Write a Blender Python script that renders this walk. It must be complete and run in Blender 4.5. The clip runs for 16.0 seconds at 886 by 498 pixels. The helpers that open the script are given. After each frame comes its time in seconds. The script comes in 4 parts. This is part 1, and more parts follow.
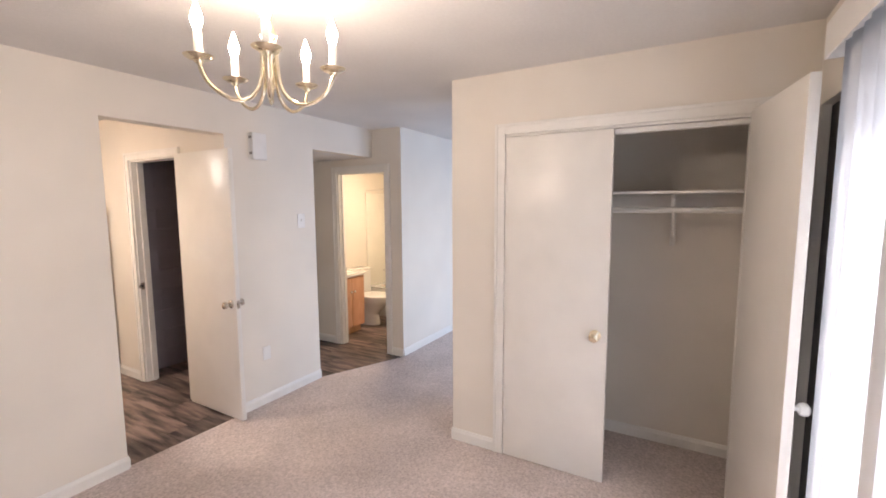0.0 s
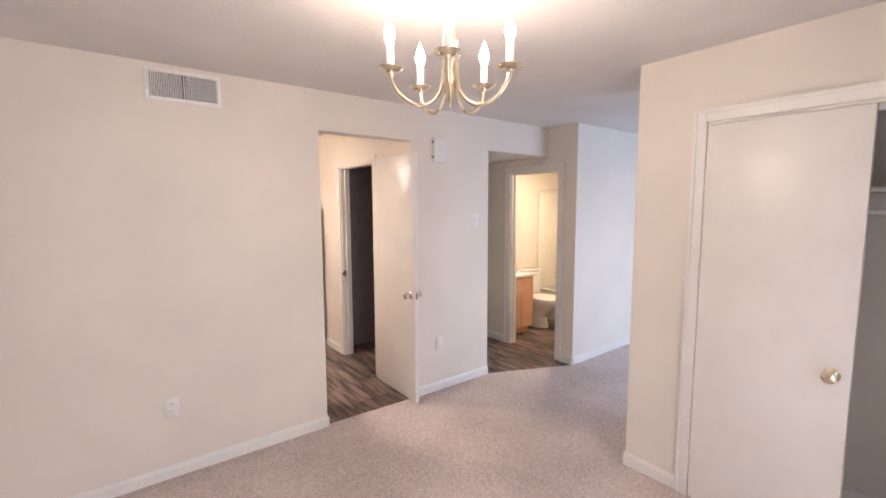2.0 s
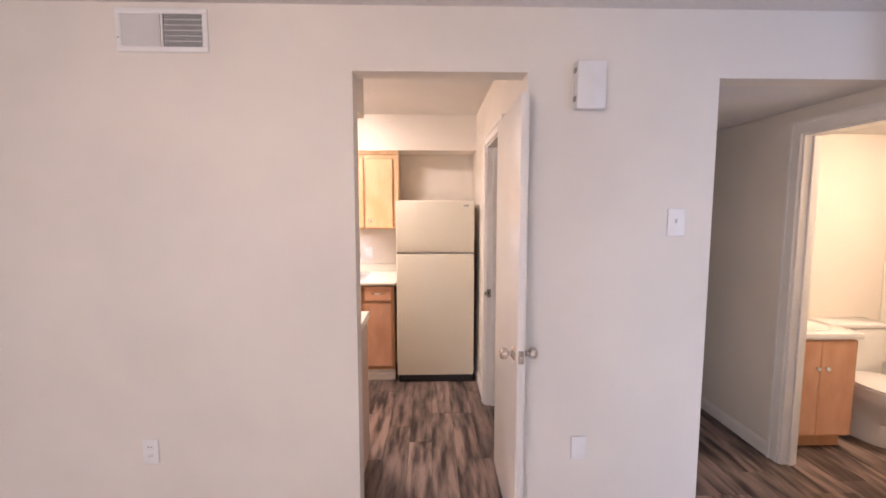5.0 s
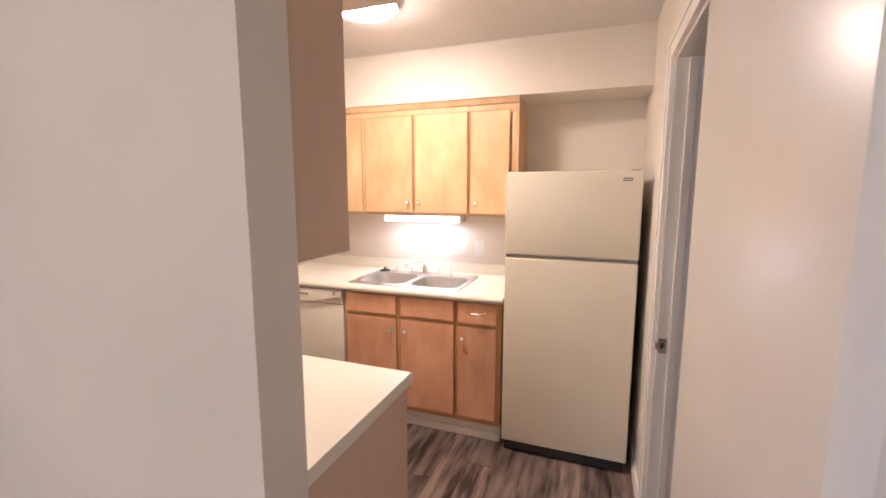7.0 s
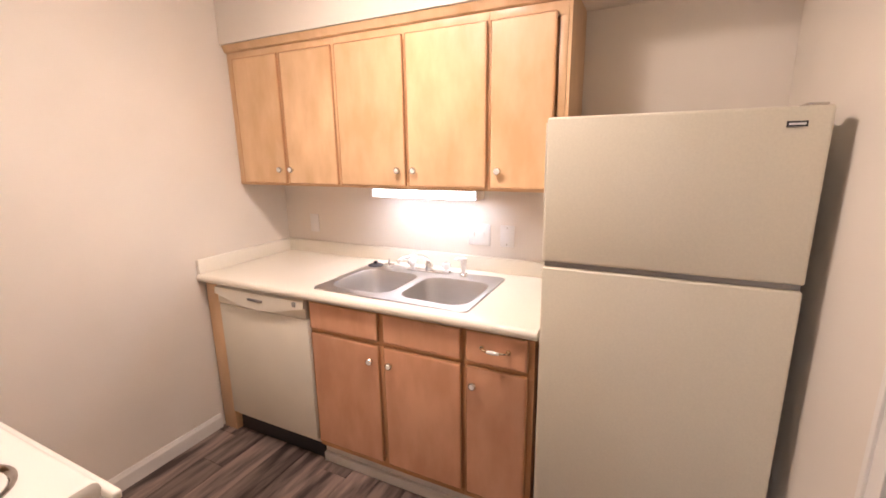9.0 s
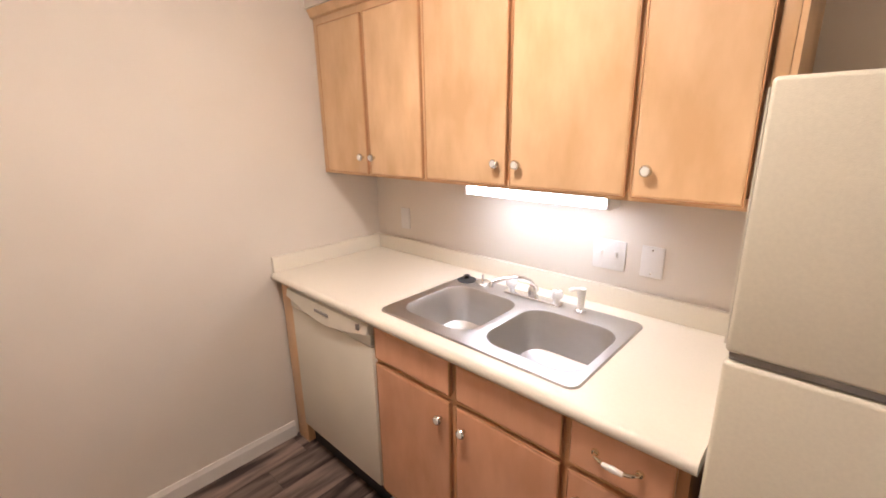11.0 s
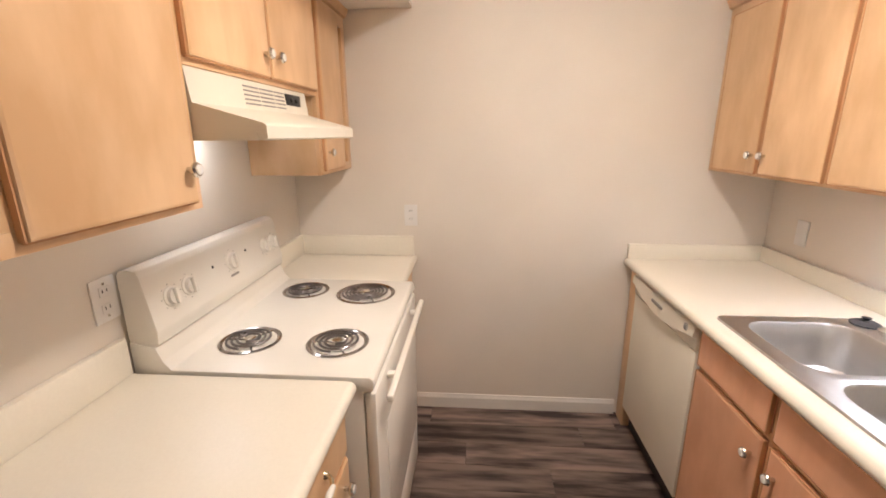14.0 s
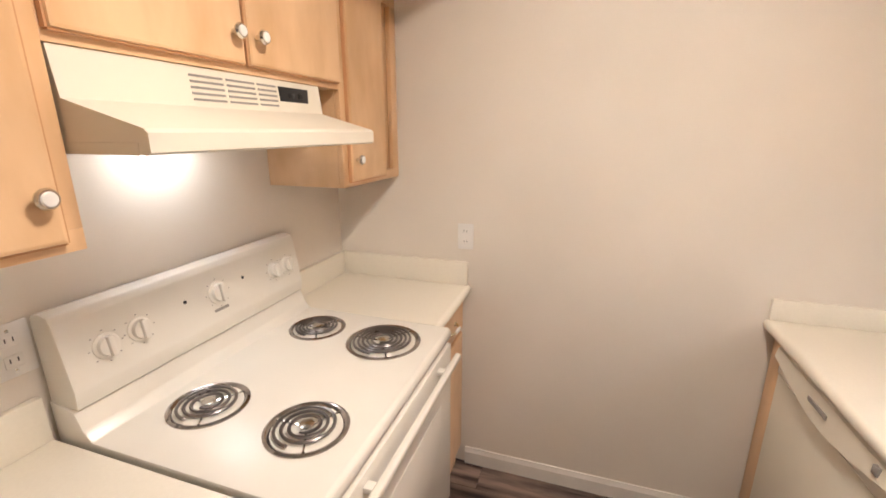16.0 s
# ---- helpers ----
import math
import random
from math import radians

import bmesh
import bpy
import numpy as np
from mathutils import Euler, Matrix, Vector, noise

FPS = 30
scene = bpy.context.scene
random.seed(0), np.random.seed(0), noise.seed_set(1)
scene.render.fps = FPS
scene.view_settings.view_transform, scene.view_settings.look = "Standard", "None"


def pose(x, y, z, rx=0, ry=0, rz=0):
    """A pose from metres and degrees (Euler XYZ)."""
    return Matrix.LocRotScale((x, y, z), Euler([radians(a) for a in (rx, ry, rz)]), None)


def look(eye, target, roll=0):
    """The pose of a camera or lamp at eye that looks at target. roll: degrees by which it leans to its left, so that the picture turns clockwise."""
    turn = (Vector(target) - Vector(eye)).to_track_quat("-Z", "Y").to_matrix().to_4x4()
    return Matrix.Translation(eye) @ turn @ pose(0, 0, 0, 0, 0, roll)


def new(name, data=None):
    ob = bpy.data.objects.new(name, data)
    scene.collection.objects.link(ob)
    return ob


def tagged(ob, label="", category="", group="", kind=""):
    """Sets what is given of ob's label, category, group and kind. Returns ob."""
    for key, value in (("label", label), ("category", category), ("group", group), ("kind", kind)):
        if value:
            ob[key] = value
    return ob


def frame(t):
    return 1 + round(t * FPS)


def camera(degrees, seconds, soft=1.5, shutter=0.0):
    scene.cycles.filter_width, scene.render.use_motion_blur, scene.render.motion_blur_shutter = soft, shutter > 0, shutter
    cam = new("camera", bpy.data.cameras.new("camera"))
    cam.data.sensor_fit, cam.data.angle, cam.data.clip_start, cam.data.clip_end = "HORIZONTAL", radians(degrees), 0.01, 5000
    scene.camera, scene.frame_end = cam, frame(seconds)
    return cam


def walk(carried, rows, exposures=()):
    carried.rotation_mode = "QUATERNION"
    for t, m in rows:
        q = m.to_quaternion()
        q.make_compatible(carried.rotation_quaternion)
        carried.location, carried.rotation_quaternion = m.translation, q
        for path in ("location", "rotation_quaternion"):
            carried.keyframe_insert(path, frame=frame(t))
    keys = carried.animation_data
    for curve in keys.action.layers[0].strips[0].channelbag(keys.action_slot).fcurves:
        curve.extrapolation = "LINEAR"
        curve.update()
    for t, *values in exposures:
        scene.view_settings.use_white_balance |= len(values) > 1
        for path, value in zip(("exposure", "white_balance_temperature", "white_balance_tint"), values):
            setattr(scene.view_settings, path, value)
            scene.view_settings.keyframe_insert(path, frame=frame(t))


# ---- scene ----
cam = camera(91.9, 16.0, soft=1.7)
PATH = [
    (0, (0.322, -0.136, 1.632), (2.052, 0.847, 1.424), -0.3),
    (0.5, (0.296, -0.171, 1.616), (1.907, 0.996, 1.412), -0.2),
    (1, (0.266, -0.179, 1.611), (1.758, 1.138, 1.412), -0.2),
    (1.5, (0.276, -0.173, 1.622), (1.642, 1.273, 1.42), -0.2),
    (2, (0.364, -0.107, 1.626), (1.581, 1.468, 1.425), -0.2),
    (2.5, (0.536, -0.025, 1.623), (1.627, 1.64, 1.428), -0.3),
    (3, (0.831, 0.018, 1.612), (1.753, 1.782, 1.42), -0.3),
    (3.5, (1.109, 0.125, 1.593), (1.868, 1.965, 1.401), -0.4),
    (4, (1.407, 0.322, 1.602), (1.988, 2.226, 1.405), -0.4),
    (4.5, (1.65, 0.575, 1.554), (1.995, 2.536, 1.367), -0.3),
    (5, (1.876, 0.891, 1.555), (1.931, 2.882, 1.368), 0.0),
    (5.2, (1.951, 1.041, 1.554), (1.883, 3.031, 1.362), 0.0),
    (7.3, (2.065, 2.456, 1.526), (1.337, 4.294, 1.228), 0.0),
    (7.5, (2.045, 2.566, 1.537), (1.294, 4.388, 1.214), -0.1),
    (8, (1.995, 2.828, 1.528), (1.182, 4.616, 1.152), -0.5),
    (8.2, (1.978, 2.928, 1.530), (1.151, 4.704, 1.136), -0.6),
    (10.3, (1.724, 3.625, 1.53), (0.68, 5.246, 0.998), -0.8),
    (10.5, (1.714, 3.674, 1.54), (0.587, 5.236, 0.999), -1.1),
    (11, (1.677, 3.789, 1.557), (0.356, 5.192, 1.022), -1.0),
    (11.5, (1.658, 3.866, 1.579), (0.153, 5.074, 1.053), -0.9),
    (12, (1.682, 3.915, 1.575), (-0.004, 4.855, 1.052), -0.9),
    (12.5, (1.73, 3.925, 1.553), (-0.102, 4.536, 1.032), -0.7),
    (13, (1.781, 3.906, 1.539), (-0.131, 4.194, 1.026), -0.7),
    (13.5, (1.862, 3.867, 1.532), (-0.07, 3.887, 1.013), -0.5),
    (14, (1.934, 3.859, 1.532), (0.006, 3.717, 1.017), -0.3),
    (14.5, (1.932, 3.868, 1.531), (0.015, 3.627, 1.016), -0.2),
    (15, (1.83, 3.914, 1.524), (-0.071, 3.567, 1.007), -0.3),
    (15.5, (1.635, 3.984, 1.532), (-0.239, 3.52, 1.007), -0.3),
    (16, (1.447, 3.992, 1.556), (-0.384, 3.386, 1.026), 0.0),
]
walk(cam, [(t, look(eye, target, roll)) for t, eye, target, roll in PATH],
     exposures=[(0.0, 1.97, 6600, 19), (5.2, 1.9, 6450, 28), (7.3, 1.62, 6550, 25), (8.2, 1.57, 6600, 27), (10.3, 1.38, 6450, 23), (12.0, 1.25, 6450, 20), (14.0, 1.36, 6300, 17), (16.0, 1.36, 6300, 16)])

# ---- world and large lights ----
world = bpy.data.worlds.new("world")
scene.world = world
world.use_nodes = True
wn = world.node_tree.nodes
sky = wn.new("ShaderNodeTexSky")
sky.sky_type = "NISHITA"
sky.sun_disc = False
sky.sun_elevation, sky.sun_rotation = radians(40), radians(160)
world.node_tree.links.new(sky.outputs["Color"], wn["Background"].inputs["Color"])
wn["Background"].inputs["Strength"].default_value = 0.1

sun = new("sun", bpy.data.lights.new("sun", "SUN"))
sun.data.energy, sun.data.angle, sun.data.color = 1.0, radians(10), (1.0, 0.96, 0.9)
sun.matrix_world = pose(0, 0, 8, 50, 0, -20)

PATIO_W, LIVING_W = 8.6, 18.0 # daylight in the two window openings
CANDLE, TUBE, HOODLAMP, DOME, BATHLAMP = 58.0, 7.0, 5.5, 42.0, 37.0


def window_light(name, x0, x1, z0, z1, y, watts, colour):
    ob = new(name, bpy.data.lights.new(name, "AREA"))
    ob.data.shape, ob.data.size, ob.data.size_y = "RECTANGLE", x1 - x0, z1 - z0
    ob.data.energy, ob.data.color = watts, colour
    ob.matrix_world = look(((x0 + x1) / 2, y, (z0 + z1) / 2), ((x0 + x1) / 2, y + 1, (z0 + z1) / 2))
    return ob


window_light("daylight_patio", 0.25, 2.0, 0.1, 2.0, -0.86, PATIO_W, (0.84, 0.91, 1.0))
window_light("daylight_living", 4.3, 6.3, 0.5, 2.05, -0.72, LIVING_W, (0.46, 0.69, 1.0))


# ---- materials ----
def material(name, colour, rough=0.5, metal=0.0, second=None, scale=8.0, stretch=(1, 1, 1), detail=4.0, amount=0.5,
             bump=0.0, bump_scale=200.0, coat=0.0, vary=0.0, rough_vary=0.08, spec=0.5, blotch=0.06):
    m = bpy.data.materials.new(name)
    m.use_nodes = True
    n, l = m.node_tree.nodes, m.node_tree.links
    b = n["Principled BSDF"]
    tc = n.new("ShaderNodeTexCoord")
    mp = n.new("ShaderNodeMapping")
    mp.inputs["Scale"].default_value = stretch
    l.new(tc.outputs["Object"], mp.inputs["Vector"])
    nz = n.new("ShaderNodeTexNoise")
    nz.inputs["Scale"].default_value, nz.inputs["Detail"].default_value = scale, detail
    l.new(mp.outputs["Vector"], nz.inputs["Vector"])
    ramp = n.new("ShaderNodeValToRGB")
    ramp.color_ramp.elements[0].position, ramp.color_ramp.elements[1].position = 0.5 - amount / 2, 0.5 + amount / 2
    c2 = second or tuple(c * 0.93 for c in colour)
    ramp.color_ramp.elements[0].color, ramp.color_ramp.elements[1].color = (*c2, 1), (*colour, 1)
    l.new(nz.outputs["Fac"], ramp.inputs["Fac"])
    # broad, faint unevenness
    big = n.new("ShaderNodeTexNoise")
    big.inputs["Scale"].default_value, big.inputs["Detail"].default_value = 1.7, 2.0
    l.new(tc.outputs["Object"], big.inputs["Vector"])
    span = n.new("ShaderNodeMapRange")
    span.inputs["From Min"].default_value, span.inputs["From Max"].default_value = 0.3, 0.7
    span.inputs["To Min"].default_value, span.inputs["To Max"].default_value = 1 - blotch, 1 + blotch / 2
    l.new(big.outputs["Fac"], span.inputs["Value"])
    hsv = n.new("ShaderNodeHueSaturation")
    l.new(ramp.outputs["Color"], hsv.inputs["Color"])
    if vary:
        info = n.new("ShaderNodeObjectInfo")
        r = n.new("ShaderNodeMapRange")
        r.inputs["To Min"].default_value, r.inputs["To Max"].default_value = 1 - vary, 1 + vary
        l.new(info.outputs["Random"], r.inputs["Value"])
        mul = n.new("ShaderNodeMath")
        mul.operation = "MULTIPLY"
        l.new(r.outputs["Result"], mul.inputs[0])
        l.new(span.outputs["Result"], mul.inputs[1])
        l.new(mul.outputs["Value"], hsv.inputs["Value"])
        off = n.new("ShaderNodeVectorMath")
        off.operation = "ADD"
        sc = n.new("ShaderNodeMath")
        sc.operation = "MULTIPLY"
        sc.inputs[1].default_value = 37.0
        l.new(info.outputs["Random"], sc.inputs[0])
        l.new(mp.outputs["Vector"], off.inputs[0])
        l.new(sc.outputs["Value"], off.inputs[1])
        l.new(off.outputs["Vector"], nz.inputs["Vector"])
    else:
        l.new(span.outputs["Result"], hsv.inputs["Value"])
    l.new(hsv.outputs["Color"], b.inputs["Base Color"])
    rr = n.new("ShaderNodeMapRange")
    rr.inputs["To Min"].default_value, rr.inputs["To Max"].default_value = max(0.02, rough - rough_vary), min(1, rough + rough_vary)
    l.new(nz.outputs["Fac"], rr.inputs["Value"])
    l.new(rr.outputs["Result"], b.inputs["Roughness"])
    b.inputs["Metallic"].default_value = metal
    b.inputs["Specular IOR Level"].default_value = spec
    b.inputs["Coat Weight"].default_value = coat
    b.inputs["Coat Roughness"].default_value = 0.15
    if bump:
        fine = n.new("ShaderNodeTexNoise")
        fine.inputs["Scale"].default_value, fine.inputs["Detail"].default_value = bump_scale, 3.0
        l.new(tc.outputs["Object"], fine.inputs["Vector"])
        bp = n.new("ShaderNodeBump")
        bp.inputs["Strength"].default_value, bp.inputs["Distance"].default_value = bump, 0.004
        l.new(fine.outputs["Fac"], bp.inputs["Height"])
        l.new(bp.outputs["Normal"], b.inputs["Normal"])
    return m


def glow(name, colour, strength):
    m = bpy.data.materials.new(name)
    m.use_nodes = True
    b = m.node_tree.nodes["Principled BSDF"]
    b.inputs["Base Color"].default_value = (0.9, 0.9, 0.88, 1)
    b.inputs["Emission Color"].default_value = (*colour, 1)
    b.inputs["Emission Strength"].default_value = strength
    return m


PAINT = material("wall_paint", (0.76, 0.70, 0.62), 0.55, second=(0.745, 0.685, 0.605), scale=3, bump=0.12, bump_scale=260, spec=0.35)
# Block grey is set dark to carry the shade of the unlit pantry.
BLOCK = material("shaded_grey_block", (0.24, 0.21, 0.23), 0.9, scale=6, bump=0.5, bump_scale=120, spec=0.2)
CEIL = material("ceiling_paint", (0.75, 0.72, 0.685), 0.9, scale=60, second=(0.71, 0.68, 0.645), bump=0.5, bump_scale=150, spec=0.1)
TRIM = material("white_trim", (0.80, 0.77, 0.72), 0.38, scale=9)
DOORP = material("white_door_paint", (0.80, 0.765, 0.71), 0.30, scale=5, blotch=0.03, rough_vary=0.02)
CARPET = material("beige_carpet", (0.76, 0.66, 0.62), 0.98, second=(0.48, 0.405, 0.375), scale=75, detail=8, amount=0.42, bump=1.0, bump_scale=170, spec=0.05, blotch=0.14)
PLANK = material("dark_vinyl_plank", (0.28, 0.205, 0.172), 0.42, second=(0.042, 0.029, 0.027), scale=4.6, stretch=(4.2, 0.6, 1), detail=8, amount=0.26, bump=0.06, bump_scale=90, vary=0.30, spec=0.35)
PLANKBASE = material("plank_joint", (0.035, 0.027, 0.024), 0.8, scale=20)
MAPLE = material("maple_veneer", (0.80, 0.54, 0.315), 0.36, second=(0.67, 0.42, 0.22), scale=5.5, stretch=(1.8, 1.8, 0.7), detail=7, amount=0.30, bump=0.03, bump_scale=140, coat=0.15, vary=0.06, blotch=0.14)
# Redder maple for the sink base cabinet fronts and the bathroom vanity.
MAPLELOW = material("redder_maple_veneer", (0.80, 0.445, 0.275), 0.36, second=(0.69, 0.355, 0.205), scale=5.5, stretch=(1.8, 1.8, 0.7), detail=7, amount=0.30, bump=0.03, bump_scale=140, coat=0.15, vary=0.06, blotch=0.14)
MAPLEEDGE = material("maple_frame", (0.63, 0.34, 0.17), 0.42, second=(0.54, 0.28, 0.13), scale=7, stretch=(3, 3, 0.6), detail=6, coat=0.1)
PANEL = material("brown_cabinet_side", (0.68, 0.485, 0.36), 0.5, second=(0.65, 0.455, 0.335), scale=9, stretch=(3, 3, 0.8))
LAMINATE = material("cream_laminate", (0.815, 0.765, 0.66), 0.34, second=(0.79, 0.74, 0.635), scale=120, amount=0.4, blotch=0.03)
BISQUE = material("bisque_enamel", (0.80, 0.75, 0.635), 0.42, scale=4, blotch=0.02, rough_vary=0.02)
BISQUETEX = material("bisque_fridge_skin", (0.74, 0.685, 0.55), 0.34, scale=150, bump=0.12, bump_scale=420, blotch=0.03)
RANGE = material("white_enamel", (0.83, 0.80, 0.73), 0.26, scale=4, blotch=0.02, rough_vary=0.02)
STEEL = material("brushed_steel", (0.60, 0.59, 0.58), 0.40, 1.0, scale=14, stretch=(1, 14, 3), detail=2, second=(0.57, 0.56, 0.55), rough_vary=0.012, blotch=0.03)
CHROME = material("chrome", (0.85, 0.85, 0.85), 0.06, 1.0, rough_vary=0.03, blotch=0.02)
BRASS = material("polished_brass", (0.88, 0.79, 0.60), 0.18, 1.0, scale=20, blotch=0.03)
NICKEL = material("satin_nickel", (0.72, 0.68, 0.62), 0.22, 1.0, scale=20)
PORCELAIN = material("white_porcelain", (0.84, 0.82, 0.78), 0.12, coat=0.5, blotch=0.02)
COIL = material("black_heating_coil", (0.24, 0.22, 0.215), 0.30, 0.9, scale=40)
# Darker chrome mottled with still darker patches, for the drip bowls.
DRIP = material("mottled_dark_chrome", (0.52, 0.49, 0.48), 0.10, 1.0, second=(0.30, 0.27, 0.26), scale=26, rough_vary=0.04, blotch=0.05)
BLACK = material("black_plastic", (0.02, 0.02, 0.022), 0.4, scale=30)
# Near-black that paints the shade inside the air grille and toe-grille slots.
SHADOWGAP = material("shadow_gap_dark", (0.05, 0.047, 0.05), 0.6, scale=20)
PLASTIC = material("white_plastic", (0.82, 0.80, 0.77), 0.35, scale=10, blotch=0.02)
RUBBER = material("dark_rubber", (0.05, 0.05, 0.055), 0.6, scale=30)
BRONZE = material("bronze_aluminium", (0.045, 0.038, 0.036), 0.45, 0.4, scale=25)
GREYPRINT = material("grey_print", (0.30, 0.28, 0.26), 0.5, scale=10)
ACRYLIC = material("clear_acrylic", (0.86, 0.87, 0.88), 0.08, scale=10, coat=0.6)
CANDLEM = material("ivory_candle_sleeve", (0.86, 0.83, 0.75), 0.4, scale=10)
WALLPANEL = material("bath_surround", (0.83, 0.80, 0.72), 0.2, scale=5, blotch=0.02)
BULB = glow("candle_bulb_glow", (1.0, 0.87, 0.70), CANDLE)
TUBEM = glow("fluorescent_glow", (0.86, 0.93, 1.0), TUBE)
HOODM = glow("hood_lamp_glow", (0.97, 0.97, 0.95), HOODLAMP)
DOMEM = glow("dome_glow", (1.0, 0.90, 0.76), DOME)
BATHM = glow("bath_lamp_glow", (1.0, 0.82, 0.56), BATHLAMP)
BLIND = bpy.data.materials.new("vinyl_blind")
BLIND.use_nodes = True
_n, _l = BLIND.node_tree.nodes, BLIND.node_tree.links
_n["Principled BSDF"].inputs["Base Color"].default_value = (0.80, 0.81, 0.83, 1)
_n["Principled BSDF"].inputs["Roughness"].default_value = 0.45
_t = _n.new("ShaderNodeBsdfTranslucent")
_t.inputs["Color"].default_value = (0.78, 0.82, 0.88, 1)
_m = _n.new("ShaderNodeMixShader")
_m.inputs["Fac"].default_value = 0.20
_w = _n.new("ShaderNodeTexNoise")
_w.inputs["Scale"].default_value = 60
_b = _n.new("ShaderNodeBump")
_b.inputs["Strength"].default_value = 0.05
_l.new(_w.outputs["Fac"], _b.inputs["Height"])
_l.new(_b.outputs["Normal"], _n["Principled BSDF"].inputs["Normal"])
_l.new(_n["Principled BSDF"].outputs["BSDF"], _m.inputs[1])
_l.new(_t.outputs["BSDF"], _m.inputs[2])
_l.new(_m.outputs["Shader"], _n["Material Output"].inputs["Surface"])
GLASS = bpy.data.materials.new("window_glass")
GLASS.use_nodes = True
_g = GLASS.node_tree.nodes["Principled BSDF"]
_g.inputs["Transmission Weight"].default_value, _g.inputs["Roughness"].default_value, _g.inputs["IOR"].default_value = 1.0, 0.0, 1.45


# ---- mesh helpers ----
def bm_box(bm, x0, x1, y0, y1, z0, z1, bevel=0.0, seg=2):
    r = bmesh.ops.create_cube(bm, size=1.0)
    vs = r["verts"]
    bmesh.ops.scale(bm, vec=(abs(x1 - x0), abs(y1 - y0), abs(z1 - z0)), verts=vs)
    bmesh.ops.translate(bm, vec=((x0 + x1) / 2, (y0 + y1) / 2, (z0 + z1) / 2), verts=vs)
    if bevel:
        es = list({e for v in vs for e in v.link_edges})
        bmesh.ops.bevel(bm, geom=es, offset=bevel, segments=seg, affect="EDGES", profile=0.5)
    return vs


def box(x0, x1, y0, y1, z0, z1, bevel=0.0, seg=2):
    bm = bmesh.new()
    bm_box(bm, x0, x1, y0, y1, z0, z1, bevel, seg)
    return bm


def boxes(rows, bevel=0.0):
    bm = bmesh.new()
    for r in rows:
        bm_box(bm, *r, bevel)
    return bm


def prism(profile, x0, x1, axis="x", bevel=0.0):
    """A profile of (a, b) pairs drawn out along an axis: x takes (y, z), y takes (x, z), z takes (x, y)."""
    bm = bmesh.new()
    place = {"x": lambda a, b, c: (c, a, b), "y": lambda a, b, c: (a, c, b), "z": lambda a, b, c: (a, b, c)}[axis]
    lo = [bm.verts.new(place(a, b, x0)) for a, b in profile]
    hi = [bm.verts.new(place(a, b, x1)) for a, b in profile]
    bm.faces.new(lo)
    bm.faces.new(hi[::-1])
    for i in range(len(lo)):
        j = (i + 1) % len(lo)
        bm.faces.new((lo[j], lo[i], hi[i], hi[j]))
    bmesh.ops.recalc_face_normals(bm, faces=bm.faces)
    if bevel:
        bmesh.ops.bevel(bm, geom=list(bm.edges), offset=bevel, segments=2, affect="EDGES", profile=0.5)
    return bm


def spun(profile, seg=24, m=None, bm=None):
    """A profile of (radius, height) turned about z."""
    bm = bm or bmesh.new()
    rings = []
    for r, h in profile:
        if r < 1e-5:
            rings.append([bm.verts.new((0, 0, h))])
        else:
            rings.append([bm.verts.new((r * math.cos(2 * math.pi * i / seg), r * math.sin(2 * math.pi * i / seg), h)) for i in range(seg)])
    for a, b in zip(rings, rings[1:]):
        for i in range(seg):
            j = (i + 1) % seg
            if len(a) == 1 and len(b) > 1:
                bm.faces.new((a[0], b[i], b[j]))
            elif len(b) == 1 and len(a) > 1:
                bm.faces.new((a[i], b[0], a[j]))
            elif len(a) > 1:
                bm.faces.new((a[i], b[i], b[j], a[j]))
    if m is not None:
        bmesh.ops.transform(bm, matrix=m, verts=[v for r in rings for v in r])
    bmesh.ops.recalc_face_normals(bm, faces=bm.faces)
    return bm


def tube(points, radius, seg=10, bm=None):
    """A round bar along points."""
    bm = bm or bmesh.new()
    pts = [Vector(p) for p in points]
    rings = []
    side = None
    for i, p in enumerate(pts):
        d = (pts[min(i + 1, len(pts) - 1)] - pts[max(i - 1, 0)]).normalized()
        if side is None:
            side = d.orthogonal().normalized()
        side = (side - d * side.dot(d)).normalized()
        up = d.cross(side)
        rings.append([bm.verts.new(p + radius * (math.cos(2 * math.pi * k / seg) * side + math.sin(2 * math.pi * k / seg) * up)) for k in range(seg)])
    for a, b in zip(rings, rings[1:]):
        for k in range(seg):
            j = (k + 1) % seg
            bm.faces.new((a[k], a[j], b[j], b[k]))
    bm.faces.new(rings[0][::-1])
    bm.faces.new(rings[-1])
    bmesh.ops.recalc_face_normals(bm, faces=bm.faces)
    return bm


def mesh_of(name, bm, mat, smooth=False):
    me = bpy.data.meshes.new(name)
    bm.to_mesh(me)
    bm.free()
    me.materials.append(mat)
    if smooth:
        me.shade_smooth()
        me.set_sharp_from_angle(angle=radians(35))
    return me


def part(name, bm, mat, parent, label="", smooth=True):
    """One mesh under a thing or a part; its vertices are given in the world."""
    ob = new(name, mesh_of(name, bm, mat, smooth))
    bpy.context.view_layer.update()
    ob.parent = parent
    ob.matrix_parent_inverse = parent.matrix_world.inverted()
    if label:
        ob["label"] = label
    return ob


def thing(name, at, label, category, group=""):
    ob = new(name)
    ob.empty_display_size = 0.05
    ob.location = at
    bpy.context.view_layer.update()
    return tagged(ob, label, category, group)


def solid(name, bm, mat, label, category, group="", kind="", smooth=True):
    return tagged(new(name, mesh_of(name, bm, mat, smooth)), label, category, group, kind)


def structure(name, bm, mat, label, category):
    return solid(name, bm, mat, label, category, kind="structure", smooth=False)


